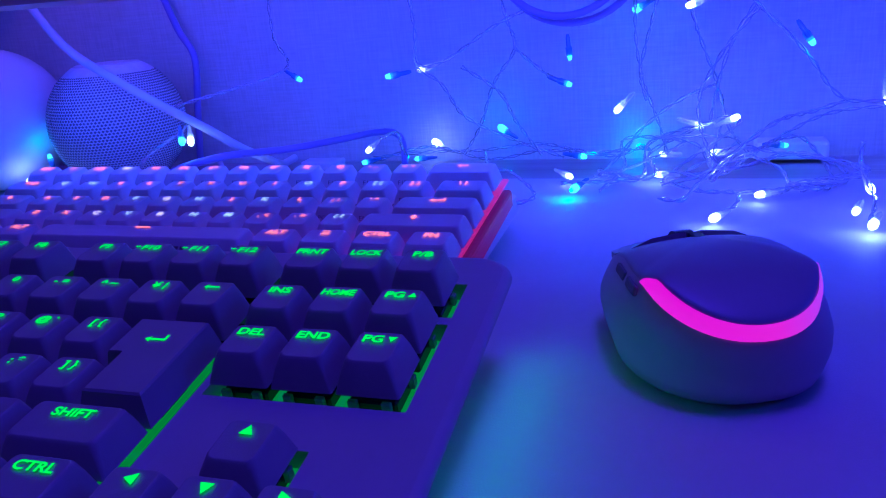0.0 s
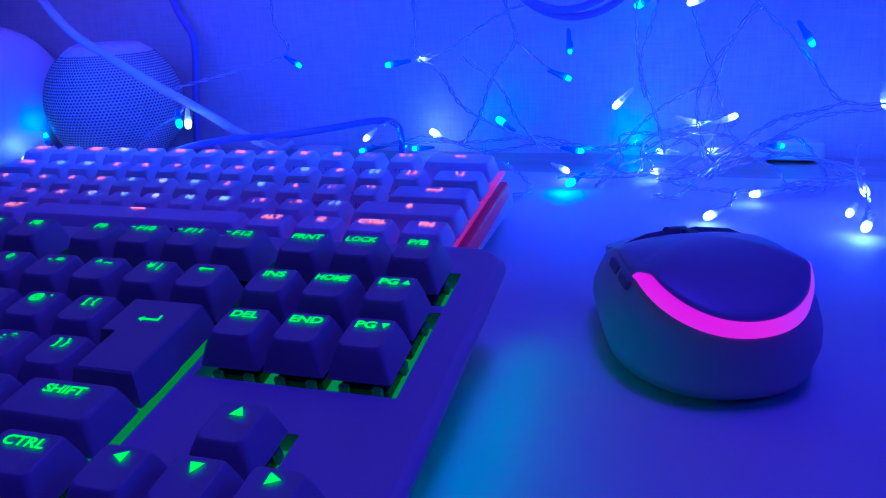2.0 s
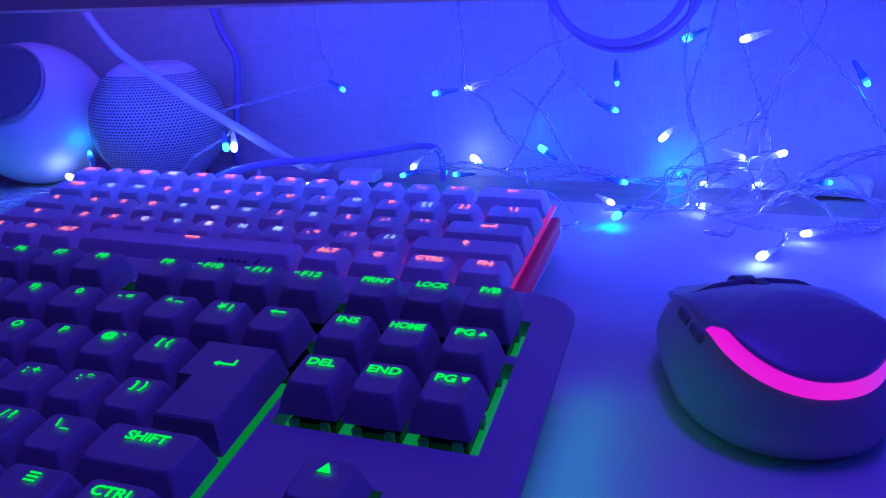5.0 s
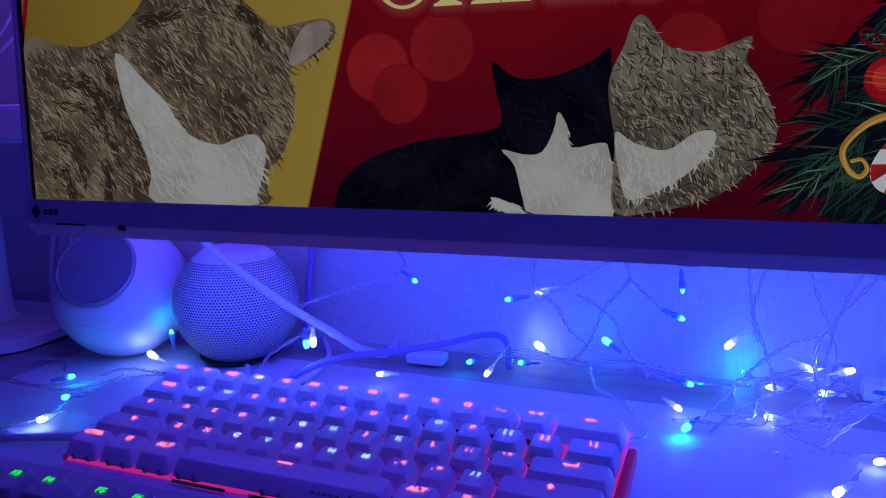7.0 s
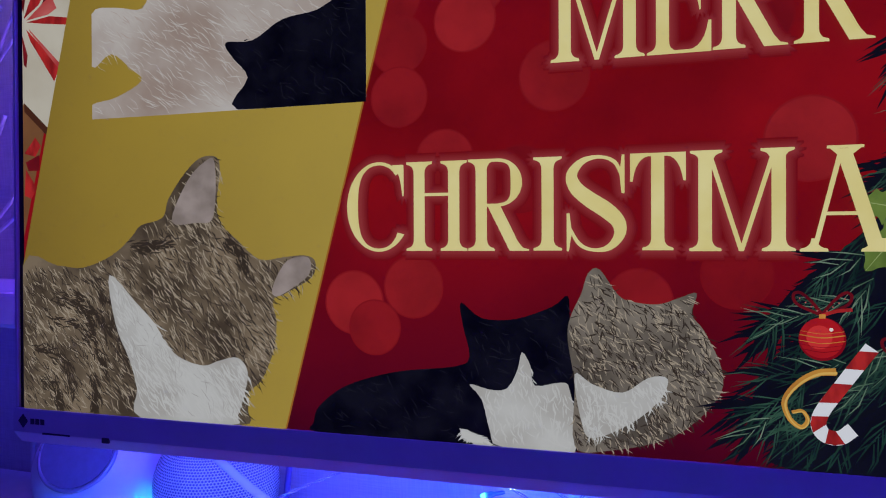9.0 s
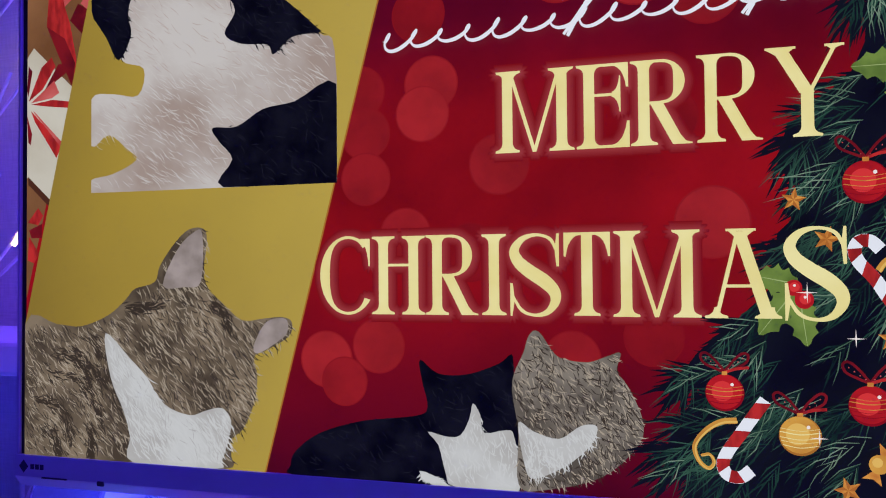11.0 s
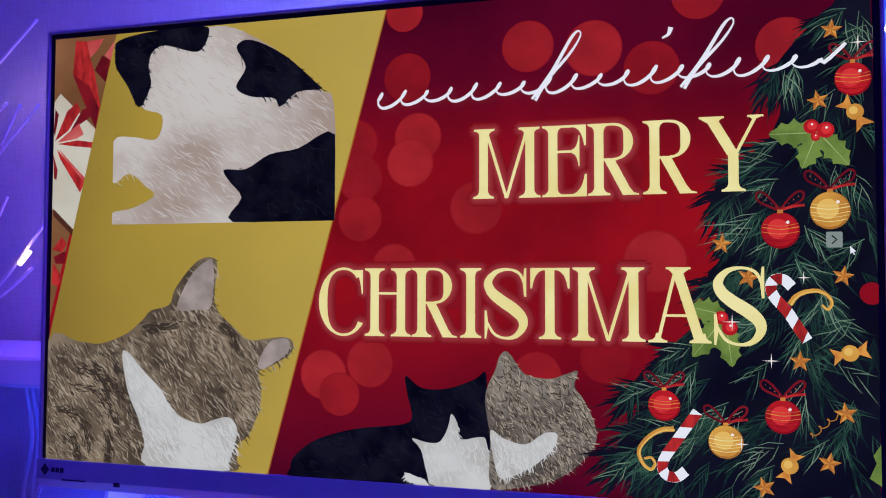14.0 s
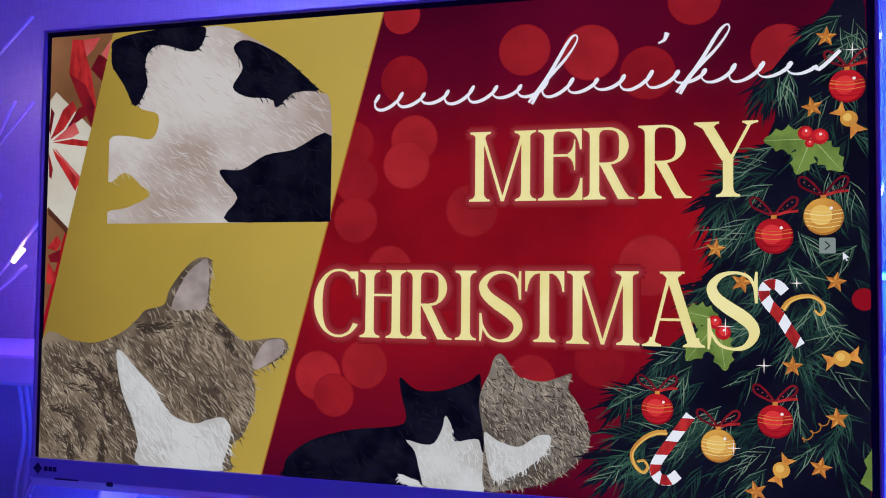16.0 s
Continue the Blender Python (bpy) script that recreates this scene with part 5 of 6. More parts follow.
for x, z, r in RED_BALLS + GOLD_BALLS:
    gold = (x, z, r) in GOLD_BALLS
    for s in (-1, 1):
        show("bow", ribbon([(x, z + r * 1.1), (x + s * r * 0.48, z + r * 1.3), (x + s * r * 1.08, z + r * 1.62), (x + s * r * 1.22, z + r * 2.02), (x + s * r * 0.95, z + r * 2.14), (x + s * r * 0.5, z + r * 1.78), (x, z + r * 1.14)], 0.62), C_RIBD)
    show("bow", ribbon([(x, z + r * 1.1), (x + r * 0.6, z + r * 1.3), (x + r * 1.25, z + r * 1.38)], 0.7), C_RIB)
    show("bow_dots", [disc(x + s * r * k, z + r * (1.15 + 0.75 * k), 0.32, 8) for s in (-1, 1) for k in (0.2, 0.45, 0.7, 0.95)], C_RIBL)
    show("bauble", [disc(x, z, r)], C_BALLGD if gold else C_BALLD, "striped gold bauble with a red bow" if gold else "striped red bauble with a red bow")
    show("bauble_body", [disc(x - r * 0.03, z + r * 0.05, r * 0.93)], C_BALLG if gold else C_BALL)
    show("bauble_light", [disc(x - r * 0.12, z + r * 0.08, r * 0.55)], C_BALLGL if gold else C_BALLL)
    for k, w in ((0.32, 0.10), (0.14, 0.22), (-0.12, 0.14), (-0.30, 0.10), (-0.52, 0.16)):
        e = math.sqrt(1 - k * k) * 0.97
        show("bauble_line", ribbon([(x - r * e, z + r * (k + 0.05)), (x, z + r * (k - 0.08)), (x + r * e, z + r * (k + 0.05))], w, 6), C_TEXT if gold else (C_STAR if k > -0.2 else C_BALLD))
    show("bauble_cap", [[(x - r * 0.14, z + r * 0.95), (x + r * 0.14, z + r * 0.95), (x + r * 0.14, z + r * 1.15), (x - r * 0.14, z + r * 1.15)]], C_STAR)
    show("shine", [disc(x + r * 0.38, z + r * 0.45, r * 0.09, 12)], C_SHINE)
show("red_ball_edge", [disc(232.6, -9.9, 6, 24)], C_BALLD)
for x, z, r in BERRIES:
    show("berry", [disc(x, z, r, 20)], C_BALL, "red holly berry")
    show("berry_light", [disc(x + r * 0.1, z + r * 0.1, r * 0.6, 16)], C_BALLL)
    show("shine", [disc(x + r * 0.1, z + r * 0.3, r * 0.16, 10)], C_SHINE)
for x, z, r, turn in STARS:
    rim_ = [(x + (r if k % 2 == 0 else r * 0.42) * math.sin(turn + math.pi * k / 5), z + (r if k % 2 == 0 else r * 0.42) * math.cos(turn + math.pi * k / 5)) for k in range(10)]
    show("star", [rim_], C_STAR, "small gold star")
    show("star_shade", [[(x, z), rim_[k], rim_[k + 1]] for k in range(0, 10, 2)], C_STARD)
for (x, z), e0, e1 in SWEETS:
    for ex, ez in (e0, e1):
        dx, dz = ex - x, ez - z
        show("wrapper_end", [[(x + dx * 0.35 + dz * 0.12, z + dz * 0.35 - dx * 0.12), (ex + dz * 0.5, ez - dx * 0.5), (ex - dx * 0.18, ez - dz * 0.18), (ex - dz * 0.5, ez + dx * 0.5), (x + dx * 0.35 - dz * 0.12, z + dz * 0.35 + dx * 0.12)]], C_STAR)
    show("wrapped_sweet", [disc(x, z, 4.4, 22)], C_BALLG, "gold wrapped sweet")
    show("sweet_light", [disc(x - 0.8, z + 0.8, 2.2, 16)], C_BALLGL)

for w in WORDS:
    show("letter", placed(*w), C_TEXT, "cream serif letter " + w[0])

# plain flowing line where a name is written
N_WAVES = 17
pen = []
for i in range(341):
    t = i / 340
    w = 2 * math.pi * N_WAVES * t
    z = 4.3 * math.sin(w) * (1 + 0.22 * math.sin(t * 31))
    pen.append((-50 + 256 * t + 3.6 * math.cos(w) + 0.62 * z, 109.4 + 8.4 * t + z))
pen += [(211, 116), (217, 121), (222, 126)]
show("flowing_line", ribbon(pen, lambda t: 0.72 + 0.34 * math.sin(t * 2 * math.pi * N_WAVES + 2.4), 2), C_SCRIPT, "white flowing handwritten line")
for x, z, h in ((57, 108, 36), (142, 110, 34.5)):
    show("loop", ribbon([(x - 6, z - 3), (x + 6, z + h * 0.36), (x + 17, z + h * 0.88), (x + 21.5, z + h), (x + 22.5, z + h * 0.9), (x + 16, z + h * 0.62), (x + 3, z + h * 0.22), (x - 4, z - 4)], lambda t: 0.75 + 0.3 * math.sin(t * 9)), C_SCRIPT)
show("tick", ribbon([(126, 136), (129.5, 138), (131, 142)], lambda t: 0.5 + 0.9 * t), C_SCRIPT)

bx, bz = 214.6, 19.1
show("next_button", [[(bx + x * 1000, bz + y * 1000) for x, y in round_rect(0.0041, 0.0043, 0.0008)]], C_GREY, "small grey next button")
show("chevron", ribbon([(bx - 1.2, bz + 2.2), (bx + 1.2, bz), (bx - 1.2, bz - 2.2)], 0.4, 1), C_LINE)
bx, bz = 222.2, 14.9
show("pointer", [[(bx + x * 0.72, bz + z * 0.72) for x, z in ((0, 1), (0.2, -5.2), (1.6, -3.8), (2.6, -5.8), (3.3, -5.4), (2.4, -3.5), (4.2, -3.2))]], C_SCRIPT)
for x, z, r in ((199, -1.5, 3.5), (182, -47, 4.5), (228, 126, 4.5), (162, -26, 5), (166, -93, 4)):
    show("sparkle", [[(x - r, z), (x, z - 0.35), (x + r, z), (x, z + 0.35)], [(x, z - r), (x + 0.35, z), (x, z + r), (x - 0.35, z)]], C_SHINE, "tiny white sparkle")

# ---- speakers behind the rear keyboard ----
mini = thing("smart_speaker", "round white mesh-covered speaker with a flat top", "speaker", pose(-0.295, 0.318, 0.0004))
SR, SZ = 0.0490, 0.0455


def ball_ring(a, n, flat_top=0.0425, flat_low=-0.0425):
    z = SR * math.sin(a)
    r = SR * math.cos(a)
    z = max(min(z, flat_top + (z - flat_top) * 0.1 if z > flat_top else z), flat_low)
    return [(r * math.cos(2 * math.pi * i / n), r * math.sin(2 * math.pi * i / n), SZ + z) for i in range(n)]


v, f = loft([ball_ring(radians(-78 + 156 * k / 26), 64) for k in range(27)])
part("body", mesh_from("body", v, f), M_FABRIC, mini, smooth=True)
v, f = [], []
NR, NC = 44, 116
for j in range(NR):
    a = radians(-56 + 106 * j / (NR - 1))
    for i in range(NC):
        b = 2 * math.pi * (i + 0.5 * (j % 2)) / NC
        c = Vector((math.cos(a) * math.cos(b), math.cos(a) * math.sin(b), math.sin(a)))
        e = Vector((-math.sin(b), math.cos(b), 0))
        g = c.cross(e)
        p = c * (SR + 0.00025)
        if p.z > 0.0365:
            continue
        k = len(v)
        for dx, dz in ((0.00100 * math.cos(a) + 0.0002, 0), (0, 0.00105), (-0.00100 * math.cos(a) - 0.0002, 0), (0, -0.00105)):
            q = p + e * dx + g * dz
            v.append((q.x, q.y, q.z + SZ))
        f.append((k, k + 1, k + 2, k + 3))
tagged(part("weave", mesh_from("weave", v, f), M_HOLE, mini), kind="stuff")
bm = bmesh.new()
bmesh.ops.create_cone(bm, cap_ends=True, segments=48, radius1=0.0235, radius2=0.0225, depth=0.0016, matrix=Matrix.Translation((0, 0, SZ + 0.0427)))
part("touch_top", bm, M_WHITE, mini, "smooth white touch top")
bm = bmesh.new()
bmesh.ops.create_cone(bm, cap_ends=True, segments=48, radius1=0.027, radius2=0.032, depth=0.0035, matrix=Matrix.Translation((0, 0, 0.0018)))
part("base", bm, M_DARK, mini)

orb = thing("desk_speaker", "white ball-shaped speaker with a grey round face", "speaker", pose(-0.391, 0.299, 0.0004))
OR = 0.0535
face = look((0, 0, OR), (0.11, -0.38, OR + 0.27))
away = face.to_3x3() @ Vector((0, 0, -1))
bm = bmesh.new()
bmesh.ops.create_uvsphere(bm, u_segments=72, v_segments=48, radius=OR, matrix=Matrix.Translation((0, 0, OR - 0.001)))
for q in bm.verts:
    out = (q.co - Vector((0, 0, OR))).dot(away)
    if out > 0.0440:
        q.co -= away * (out - 0.0440)
    q.co.z = max(q.co.z, 0.0)
part("body", bm, M_WHITE, orb, smooth=True)
disc_frame = Matrix.Translation(Vector((0, 0, OR)) + away * 0.0452) @ face.to_3x3().to_4x4()
bm = bmesh.new()
bmesh.ops.create_cone(bm, cap_ends=True, segments=56, radius1=0.0280, radius2=0.0295, depth=0.006)
part("face", bm, M_GREYFACE, orb, "flat grey round face", disc_frame @ pose(0, 0, -0.0005))
v, f = [], []
ring = [Vector((0.0297 * math.cos(2 * math.pi * i / 56), 0.0297 * math.sin(2 * math.pi * i / 56), -0.0015)) for i in range(57)]
tube_into(v, f, ring, 0.0018, 8)
part("rim", mesh_from("rim", v, f), M_RING, orb, "shiny grey ring", disc_frame, True)
part("maker_mark", flat("mark", [[(-0.006, 0), (0.006, 0), (0.006, 0.0026), (-0.006, 0.0026)]]), M_CABLEW, orb, m=Matrix.Translation((0.0055, -0.0512, OR - 0.0165)) @ pose(0, 0, 0, 106, 0, 6))

# ---- white stand at the end of the desk ----
stand = thing("shelf_stand", "white stand with a round base, a post and a narrow shelf", "stand", pose(-0.565, 0.315, 0.0004))
v, f = loft([[(x, y, z) for x, y in round_rect(0.085 - s, 0.060 - s, 0.03, 8)] for s, z in ((0.0, 0.0), (0.0, 0.008), (0.002, 0.010))])
part("base", mesh_from("base", v, f), M_WHITE, stand, smooth=False)
v, f = loft([[(0.006 + 0.015 * s * math.cos(a * math.pi / 14), 0.015 * s * math.sin(a * math.pi / 14), z) for a in range(28)] for s, z in ((1.35, 0.010), (1.1, 0.016), (1.0, 0.03), (0.95, 0.1742))])
part("post", mesh_from("post", v, f), M_WHITE, stand, smooth=True)
part("shelf", box(bmesh.new(), 0.27, 0.10, 0.029, (0.037, -0.010, 0.1885), 0.004), M_WHITE, stand)
part("slot", box(bmesh.new(), 0.020, 0.001, 0.006, (0.075, -0.0602, 0.183)), M_DARK, stand)
for i, dx in enumerate((0.072, 0.080, 0.088)):
    c = tube("hanging_cable", [(dx, 0.01, 0.1735), (dx + 0.006, 0.012, 0.11), (dx - 0.004 + i * 0.004, 0.010, 0.05), (dx + 0.010, 0.004 + 0.006 * i, 0.004)], 0.0024)
    part("hanging_cable", c, M_CABLEW, stand, smooth=True)

tree = thing("twig_tree", "white bare twig tree with small warm lights", "twig tree", pose(-0.60, 0.335, 0.2032))
rnd = random.Random(5)
v, f = loft([[(0.022 * s * math.cos(a * math.pi / 12), 0.022 * s * math.sin(a * math.pi / 12), z) for a in range(24)] for s, z in ((1, 0.0), (1, 0.004), (0.25, 0.008))])
part("base", mesh_from("base", v, f), M_WHITE, tree)
part("trunk", tube("trunk", [(0, 0, 0.006), (0.004, 0, 0.12), (0.0, 0, 0.30)], 0.0035), M_TWIG, tree, smooth=True)
TIPS = (((0.0, 0.226), (0.075, 0.287), (0.121, 0.325)), ((0.0, 0.070), (0.074, 0.201), (0.099, 0.242)), ((0.0, 0.122), (0.074, 0.195), (0.122, 0.240)), ((0.0, 0.185), (0.074, 0.238), (0.082, 0.243)),
        ((0.0, 0.02), (0.073, 0.135), (0.080, 0.149)), ((0.0, 0.008), (0.072, 0.062), (0.128, 0.121)), ((0.0, 0.012), (0.071, 0.048), (0.111, 0.076)))
for p0, p1, p2 in TIPS:
    part("twig", tube("twig", [(p0[0], 0, p0[1]), (p1[0], -0.002, p1[1]), (p2[0], -0.002, p2[1])], 0.0017, 8, 6), M_TWIG, tree, smooth=True)
led = part("twig_led", tube("twig_led", [(0.098, -0.005, 0.080), (0.111, -0.005, 0.093)], 0.0026, 8, 3), M_LEDWARM, tree, "warm white twig light")
point_lamp("twig_glow", (-0.492, 0.322, 0.300), (1.0, 0.62, 0.40), 0.006)
point_lamp("twig_glow", (-0.535, 0.335, 0.46), (1.0, 0.62, 0.45), 0.016)

# ---- cables ----


def cable(name, pts, r, mat, label):
    return solid(name, tube(name, pts, r, 12, 12), mat, label, "cable", smooth=True)


cable("power_cable", [(-0.372, 0.318, 0.168), (-0.322, 0.290, 0.128), (-0.284, 0.272, 0.102), (-0.240, 0.257, 0.083), (-0.205, 0.250, 0.067), (-0.184, 0.262, 0.050), (-0.168, 0.2765, 0.0330), (-0.170, 0.310, 0.018), (-0.178, 0.345, 0.0060), (-0.185, 0.378, 0.0034)], 0.0029, M_CABLEW,
      "thick white cable sagging down to the desk")
cable("keyboard_cable", [(-0.190, 0.206, 0.020), (-0.187, 0.228, 0.029), (-0.172, 0.262, 0.0305), (-0.145, 0.292, 0.028), (-0.116, 0.315, 0.0292), (-0.0988, 0.340, 0.0290), (-0.0862, 0.3475, 0.0272), (-0.0800, 0.346, 0.020), (-0.0795, 0.345, 0.0035)], 0.0024, M_CABLEV,
      "violet keyboard cable arching over the desk")
cable("wall_cable", [(-0.285, 0.378, 0.150), (-0.270, 0.376, 0.108), (-0.2566, 0.372, 0.0851), (-0.262, 0.372, 0.045), (-0.268, 0.372, 0.0032)], 0.0028, M_CABLEV, "dull cable hanging down the wall")
cable("speaker_cable", [(-0.270, 0.290, 0.004), (-0.250, 0.265, 0.0030), (-0.225, 0.262, 0.0035), (-0.212, 0.285, 0.0045), (-0.222, 0.330, 0.0035), (-0.250, 0.372, 0.0028)], 0.0021, M_CABLEW, "thin white speaker cable lying on the desk")
cable("side_cable", [(-0.34, 0.135, 0.0035), (-0.30, 0.150, 0.004), (-0.278, 0.170, 0.005), (-0.262, 0.185, 0.006)], 0.0026, M_CABLEW, "white cable beside the white keyboard")
clip = slab("cable_clip", 0.030, 0.016, 0.0075, (-0.146, 0.349, 0.0042), M_WHITE, "small white cable clip on the desk", "cable clip", "", 0.0015)
clip = slab("cable_clip", 0.044, 0.018, 0.012, (0.178, 0.372, 0.0062), M_WHITE, "small white block at the wall", "cable clip", "", 0.002)
v, f = [], []
for r, y, cxx, czz in ((0.045, 0.315, 0.047, 0.142), (0.041, 0.300, 0.044, 0.143)):
    tube_into(v, f, [Vector((cxx + r * math.cos(2 * math.pi * i / 48), y, czz + r * math.sin(2 * math.pi * i / 48))) for i in range(49)], 0.0022, 8)
me = mesh_from("cable_coil", v, f)
solid("cable_coil", me, M_CABLEV, "loosely coiled cable hanging behind the monitor", "cable", smooth=True)

# ---- fairy lights ----
HOLDER = {}


def led_into(string, at, toward, blue=False, lamp=0.0, size=1.0):
    """One light: a clear tube from its wire with a shining tip at `at`; toward: where its wire comes from."""
    a, w = Vector(at), Vector(toward)
    d = (w - a).normalized()
    m = Matrix.Translation(a) @ d.to_track_quat("Z", "Y").to_matrix().to_4x4()
    if blue not in HOLDER:
        vs, fs = loft([[(r * math.cos(k * math.pi / 5), r * math.sin(k * math.pi / 5), z) for k in range(10)] for r, z in ((0.0019, 0.0013), (0.0021, 0.0026), (0.0021, 0.0060), (0.0015, 0.0075), (0.0013, 0.0125), (0.0008, 0.0145))])
        h = mesh_from("led", vs, fs)
        vs, fs = loft([[(r * math.cos(k * math.pi / 6), r * math.sin(k * math.pi / 6), z) for k in range(12)] for r, z in ((0.0005, -0.0018), (0.0012, -0.0014), (0.0016, -0.0003), (0.0017, 0.0015), (0.0013, 0.003))])
        g = mesh_from("bulb", vs, fs)
        HOLDER[blue] = (h, g)
    h, g = HOLDER[blue]
    ob = part("led", h, M_HOLDERB if blue else M_HOLDER, string, m=m)
    part("bulb", g, M_LEDB if blue else M_LEDW, ob, "glowing blue bulb" if blue else "glowing white bulb", Matrix.Scale(size, 4), True)
    if lamp:
        point_lamp("led_glow", a - d * 0.0055 + Vector((0, -0.001, 0.0015)), (0.0, 0.36, 1.0) if blue else (0.10, 0.17, 1.0), lamp * (2.4 if blue else 1.7), 0.0022)
    return ob


def light_string(label, wires, leds):
    s = thing("fairy_lights", label, "fairy lights", group="strings of fairy lights")
    for w in wires:
        vs, fs = [], []
        twist_into(vs, fs, w)
        part("wire", mesh_from("wire", vs, fs), M_WIRE, s, smooth=True)
    for at, toward, blue, lamp, size in leds:
        led_into(s, at, toward, blue, lamp, size)
    return s


rnd = random.Random(21)


def tangle(n, path, spread):
    """Loose wires that follow a path with small wanderings, never below the desk."""
    out = []
    for _ in range(n):
        out.append([(x + rnd.gauss(0, spread), min(y + rnd.gauss(0, spread), WALL_Y - 0.008), max(z + rnd.gauss(0, spread * 0.5), 0.0030)) for x, y, z in path])
    return out


bundle = [(-0.115, 0.350, 0.006), (-0.06, 0.358, 0.009), (-0.02, 0.352, 0.010), (0.02, 0.345, 0.012), (0.055, 0.330, 0.014), (0.085, 0.318, 0.018)]
heap = [(0.060, 0.285, 0.006), (0.080, 0.300, 0.012), (0.090, 0.325, 0.022), (0.115, 0.335, 0.030), (0.135, 0.330, 0.018), (0.120, 0.300, 0.008), (0.150, 0.310, 0.012), (0.178, 0.322, 0.012), (0.196, 0.300, 0.006), (0.175, 0.278, 0.005)]
light_string("clear fairy-light string heaped along the wall, white and blue lights on",
             tangle(2, bundle, 0.006) + tangle(4, heap, 0.011) +
             [[(0.128, 0.222, 0.0055), (0.138, 0.236, 0.006), (0.140, 0.255, 0.008), (0.122, 0.270, 0.005), (0.105, 0.285, 0.006)],
              [(0.151, 0.262, 0.005), (0.166, 0.268, 0.006), (0.165, 0.290, 0.012), (0.150, 0.310, 0.016)],
              [(0.097, 0.304, 0.006), (0.110, 0.300, 0.008), (0.126, 0.296, 0.006)],
              [(0.10, 0.290, 0.004), (0.118, 0.282, 0.010), (0.150, 0.300, 0.020), (0.190, 0.325, 0.036), (0.230, 0.330, 0.040)],
              [(0.196, 0.212, 0.005), (0.202, 0.235, 0.010), (0.200, 0.262, 0.020), (0.204, 0.285, 0.028)],
              [(-0.0625, 0.262, 0.040), (-0.066, 0.300, 0.036), (-0.075, 0.330, 0.020), (-0.078, 0.350, 0.008)],
              [(-0.02, 0.350, 0.012), (-0.008, 0.310, 0.010), (0.010, 0.290, 0.012), (0.030, 0.262, 0.004), (0.010, 0.242, 0.003)]],
             [((0.1277, 0.2183, 0.0050), (0.140, 0.236, 0.006), False, 0.010, 1.3), ((0.083, 0.371, 0.0095), (0.094, 0.352, 0.010), True, 0.014, 1.0), ((0.1511, 0.2602, 0.0055), (0.166, 0.268, 0.006), False, 0.004, 1.1),
              ((0.051, 0.2735, 0.0052), (0.062, 0.292, 0.010), True, 0.008, 1.4), ((0.0454, 0.3006, 0.006), (0.032, 0.312, 0.009), False, 0.003, 1.0),
              ((0.050, 0.330, 0.012), (0.030, 0.335, 0.014), True, 0.004, 1.1), ((0.097, 0.304, 0.0062), (0.114, 0.298, 0.007), False, 0.004, 1.0),
              ((0.0983, 0.350, 0.0085), (0.112, 0.342, 0.010), False, 0.005, 1.0), ((0.1216, 0.330, 0.030), (0.104, 0.334, 0.036), False, 0.005, 1.1),
              ((0.1414, 0.310, 0.0386), (0.124, 0.318, 0.030), False, 0.012, 1.1), ((0.1301, 0.345, 0.010), (0.146, 0.340, 0.012), False, 0.006, 1.2),
              ((0.172, 0.345, 0.014), (0.158, 0.340, 0.016), True, 0.003, 1.0), ((0.1966, 0.2087, 0.0052), (0.204, 0.226, 0.008), False, 0.012, 1.3),
              ((0.2021, 0.2453, 0.012), (0.200, 0.265, 0.018), False, 0.006, 1.2), ((0.190, 0.214, 0.010), (0.196, 0.230, 0.012), False, 0.0, 1.0),
              ((0.2251, 0.340, 0.040), (0.222, 0.345, 0.060), False, 0.034, 1.0),
              ((-0.1086, 0.340, 0.0075), (-0.100, 0.352, 0.008), True, 0.003, 1.1), ((-0.0715, 0.350, 0.0075), (-0.060, 0.352, 0.008), True, 0.003, 1.1),
              ((-0.064, 0.372, 0.0150), (-0.050, 0.366, 0.008), False, 0.010, 1.6), ((-0.0645, 0.246, 0.036), (-0.0625, 0.264, 0.040), False, 0.002, 0.9),
              ((-0.1586, 0.2887, 0.0105), (-0.136, 0.298, 0.010), False, 0.002, 1.0), ((-0.0122, 0.366, 0.0254), (0.004, 0.362, 0.016), True, 0.007, 1.5)])
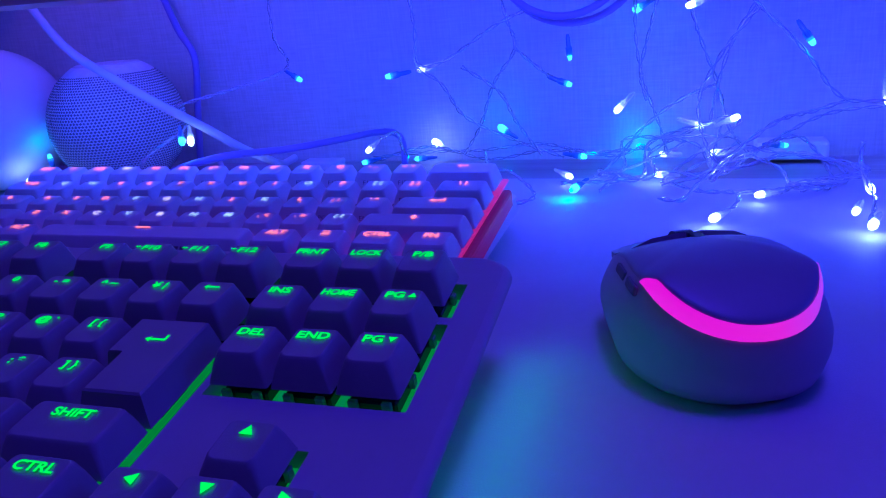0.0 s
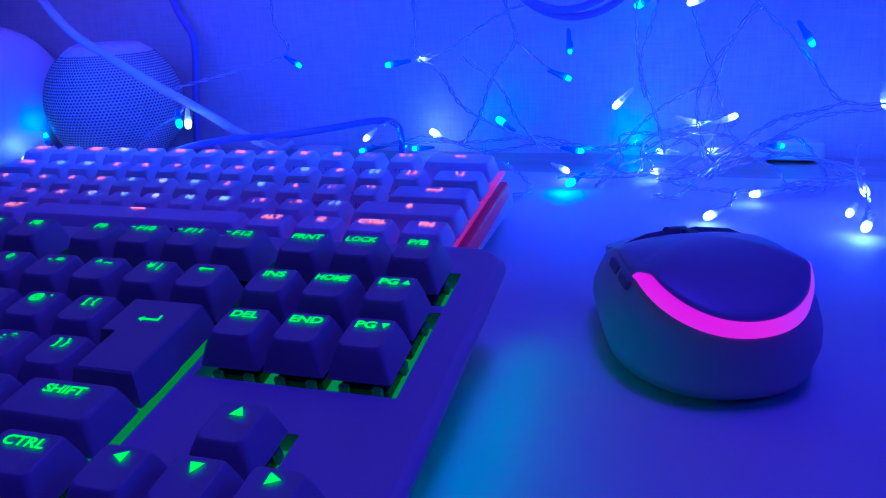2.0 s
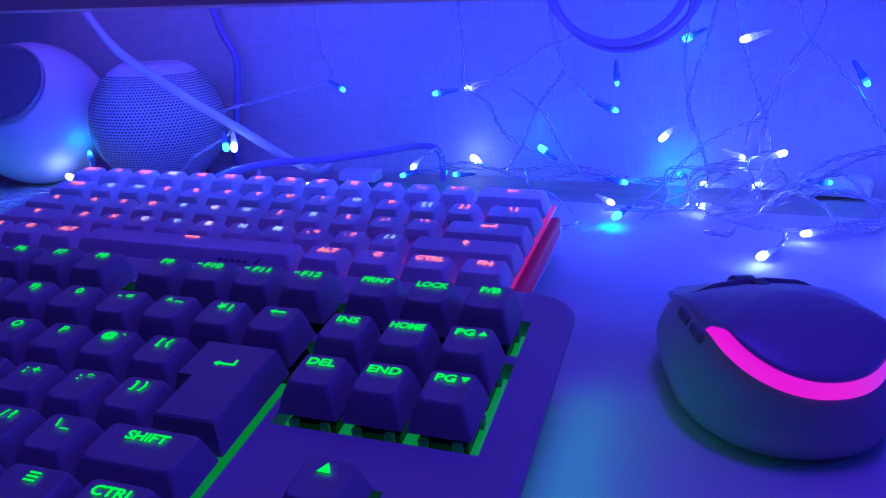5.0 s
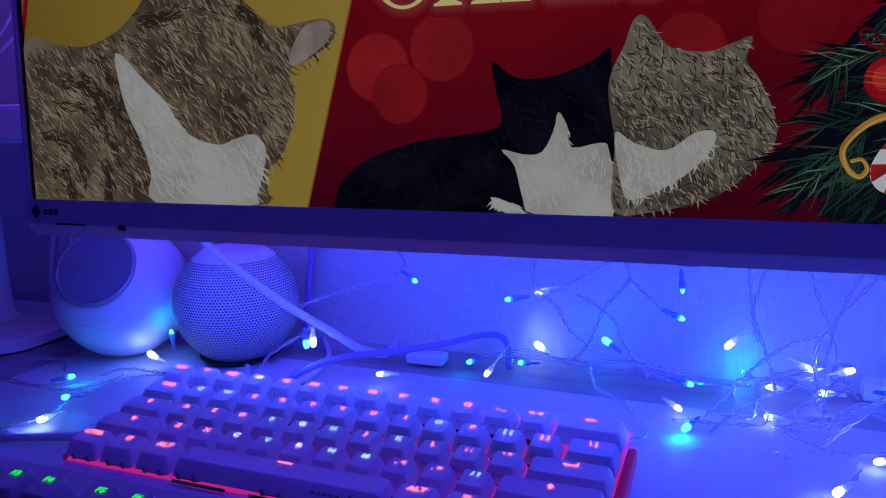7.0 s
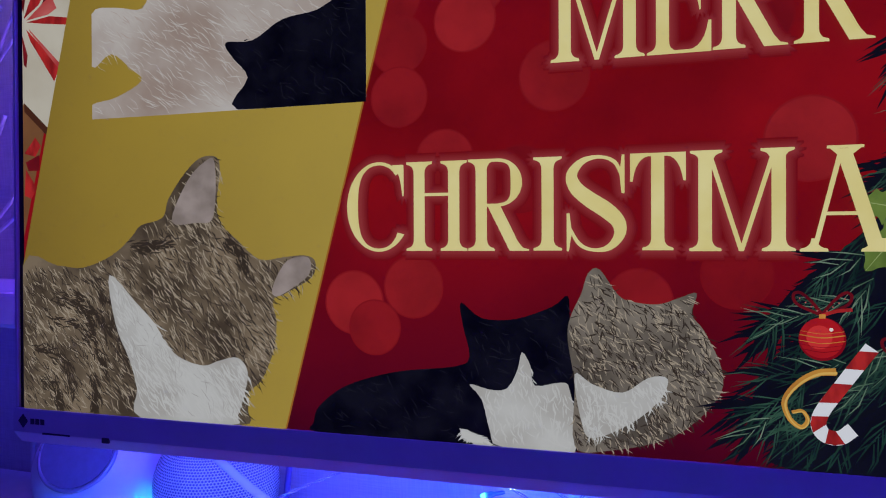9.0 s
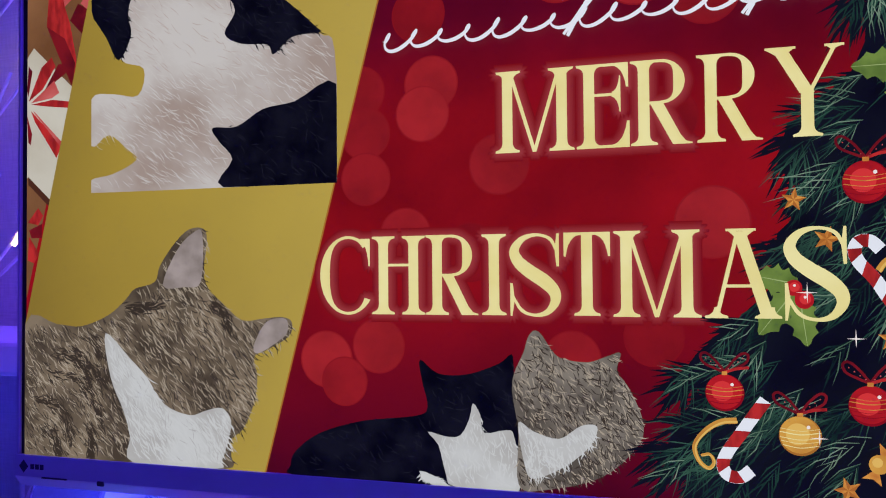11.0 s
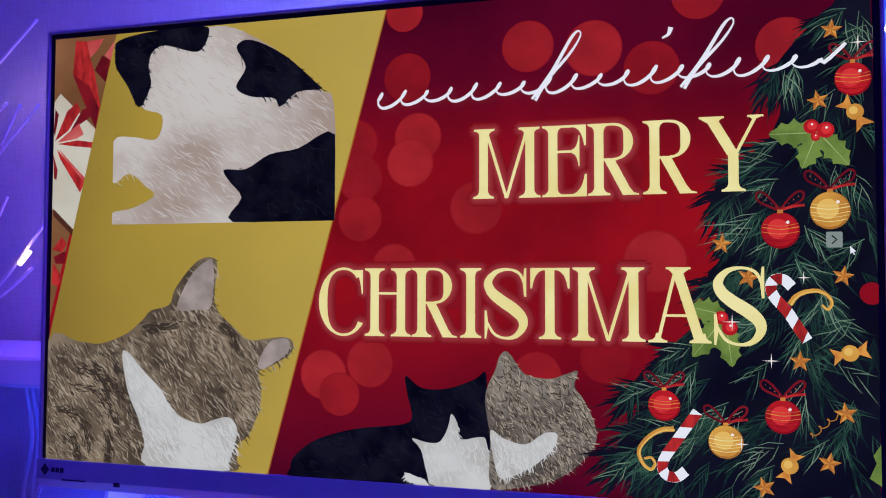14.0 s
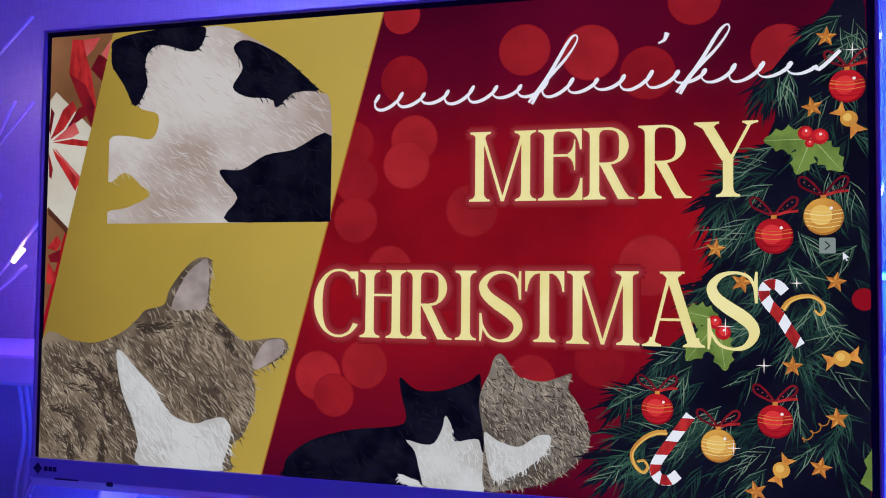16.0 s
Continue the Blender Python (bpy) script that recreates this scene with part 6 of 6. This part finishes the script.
light_string("clear fairy-light wires hanging behind the monitor, small lights on",
             [[(0.085, 0.335, 0.150), (0.0825, 0.332, 0.100), (0.086, 0.328, 0.066), (0.098, 0.328, 0.030), (0.102, 0.338, 0.010)],
              [(0.104, 0.332, 0.150), (0.095, 0.330, 0.105), (0.086, 0.328, 0.066), (0.090, 0.322, 0.048)],
              [(0.104, 0.325, 0.140), (0.118, 0.326, 0.090), (0.130, 0.326, 0.058), (0.138, 0.328, 0.030), (0.150, 0.335, 0.012)],
              [(0.150, 0.293, 0.101), (0.142, 0.293, 0.091), (0.134, 0.293, 0.081), (0.1265, 0.294, 0.068), (0.121, 0.295, 0.056), (0.1205, 0.297, 0.040), (0.126, 0.300, 0.022), (0.135, 0.306, 0.008)],
              [(0.130, 0.326, 0.056), (0.110, 0.324, 0.048), (0.090, 0.318, 0.034), (0.072, 0.310, 0.014), (0.062, 0.300, 0.006)],
              [(0.1385, 0.294, 0.140), (0.142, 0.294, 0.113), (0.150, 0.293, 0.101), (0.1655, 0.293, 0.0855), (0.1780, 0.293, 0.0702), (0.187, 0.294, 0.057), (0.197, 0.295, 0.049), (0.216, 0.296, 0.048), (0.245, 0.300, 0.047), (0.28, 0.31, 0.040)],
              [(0.197, 0.295, 0.049), (0.178, 0.283, 0.0455), (0.159, 0.262, 0.0445), (0.140, 0.252, 0.0325), (0.1197, 0.245, 0.0152), (0.112, 0.248, 0.006), (0.100, 0.258, 0.004)],
              [(0.158, 0.330, 0.140), (0.154, 0.326, 0.110), (0.140, 0.322, 0.085), (0.132, 0.320, 0.062), (0.127, 0.316, 0.036)],
              [(-0.052, 0.300, 0.140), (-0.048, 0.300, 0.100), (-0.047, 0.296, 0.080), (-0.030, 0.296, 0.080), (0.0, 0.306, 0.098), (0.018, 0.312, 0.106)],
              [(-0.047, 0.294, 0.077), (-0.034, 0.302, 0.066), (-0.024, 0.318, 0.042), (0.006, 0.334, 0.022), (0.036, 0.338, 0.010)],
              [(-0.002, 0.325, 0.140), (0.004, 0.322, 0.106), (0.010, 0.320, 0.084), (-0.006, 0.326, 0.062), (-0.018, 0.332, 0.034), (-0.034, 0.345, 0.012)],
              [(-0.020, 0.302, 0.076), (0.000, 0.314, 0.058), (0.008, 0.326, 0.036), (0.022, 0.336, 0.012)],
              [(0.010, 0.320, 0.084), (0.024, 0.318, 0.072), (0.036, 0.316, 0.063)],
              [(-0.165, 0.336, 0.140), (-0.164, 0.334, 0.100), (-0.156, 0.332, 0.078), (-0.185, 0.300, 0.068), (-0.205, 0.262, 0.062), (-0.192, 0.255, 0.052), (-0.215, 0.240, 0.035), (-0.235, 0.245, 0.012)]],
             [((0.0427, 0.330, 0.075), (0.041, 0.332, 0.092), True, 0.0, 0.8), ((0.0439, 0.316, 0.0606), (0.030, 0.317, 0.066), True, 0.0, 1.0),
              ((0.1138, 0.300, 0.1033), (0.142, 0.303, 0.112), False, 0.010, 1.1), ((0.072, 0.325, 0.0423), (0.085, 0.326, 0.056), False, 0.005, 1.2),
              ((0.082, 0.352, 0.1007), (0.096, 0.345, 0.108), True, 0.007, 1.4), ((-0.0613, 0.282, 0.0742), (-0.044, 0.290, 0.0765), True, 0.0, 1.0),
              ((-0.0463, 0.300, 0.0752), (-0.030, 0.303, 0.080), False, 0.002, 0.9), ((-0.1456, 0.329, 0.0697), (-0.160, 0.333, 0.077), True, 0.0, 1.0),
              ((0.1769, 0.2935, 0.0804), (0.168, 0.296, 0.094), True, 0.002, 1.0),
              ((-0.1863, 0.2402, 0.0447), (-0.196, 0.254, 0.056), True, 0.003, 1.3), ((-0.1870, 0.2500, 0.0425), (-0.194, 0.262, 0.056), False, 0.004, 1.3)])
light_string("clear fairy-light string lying round the ball speaker, lights on",
             tangle(2, [(-0.225, 0.265, 0.006), (-0.265, 0.250, 0.005), (-0.315, 0.262, 0.006), (-0.345, 0.245, 0.006), (-0.370, 0.215, 0.005), (-0.400, 0.200, 0.004), (-0.45, 0.215, 0.004)], 0.005) +
             [[(-0.345, 0.245, 0.006), (-0.335, 0.205, 0.008), (-0.325, 0.180, 0.016), (-0.330, 0.162, 0.010), (-0.350, 0.140, 0.004)],
              [(-0.40, 0.24, 0.004), (-0.42, 0.26, 0.004), (-0.45, 0.25, 0.004)]],
             [((-0.345, 0.272, 0.0120), (-0.330, 0.272, 0.006), False, 0.012, 1.5), ((-0.378, 0.226, 0.0065), (-0.392, 0.215, 0.005), True, 0.005, 1.2),
              ((-0.332, 0.1766, 0.015), (-0.328, 0.190, 0.012), True, 0.004, 1.2), ((-0.3358, 0.1594, 0.006), (-0.328, 0.172, 0.008), False, 0.008, 1.3),
              ((-0.3320, 0.2820, 0.0280), (-0.328, 0.280, 0.008), True, 0.005, 1.0), ((-0.298, 0.246, 0.008), (-0.282, 0.248, 0.006), False, 0.004, 1.0)])
light_string("clear fairy-light curtain strand hanging down beside the monitor",
             [[(0.290, 0.350, 0.62), (0.284, 0.350, 0.50), (0.288, 0.352, 0.42), (0.283, 0.350, 0.34), (0.292, 0.352, 0.27), (0.285, 0.350, 0.18), (0.28, 0.345, 0.05)],
              [(0.284, 0.350, 0.50), (0.278, 0.350, 0.45), (0.281, 0.352, 0.40), (0.288, 0.350, 0.34)]],
             [((0.283, 0.348, 0.337), (0.290, 0.350, 0.352), False, 0.028, 1.5), ((0.287, 0.346, 0.275), (0.290, 0.350, 0.290), True, 0.006, 1.2), ((0.283, 0.346, 0.455), (0.283, 0.350, 0.472), False, 0.0, 0.8)])
slab("wall_panel", 0.16, 0.014, 0.26, (0.372, 0.3795, 0.142), M_WHITE, "white panel leaning at the wall beside the monitor", "panel", "", 0.003)
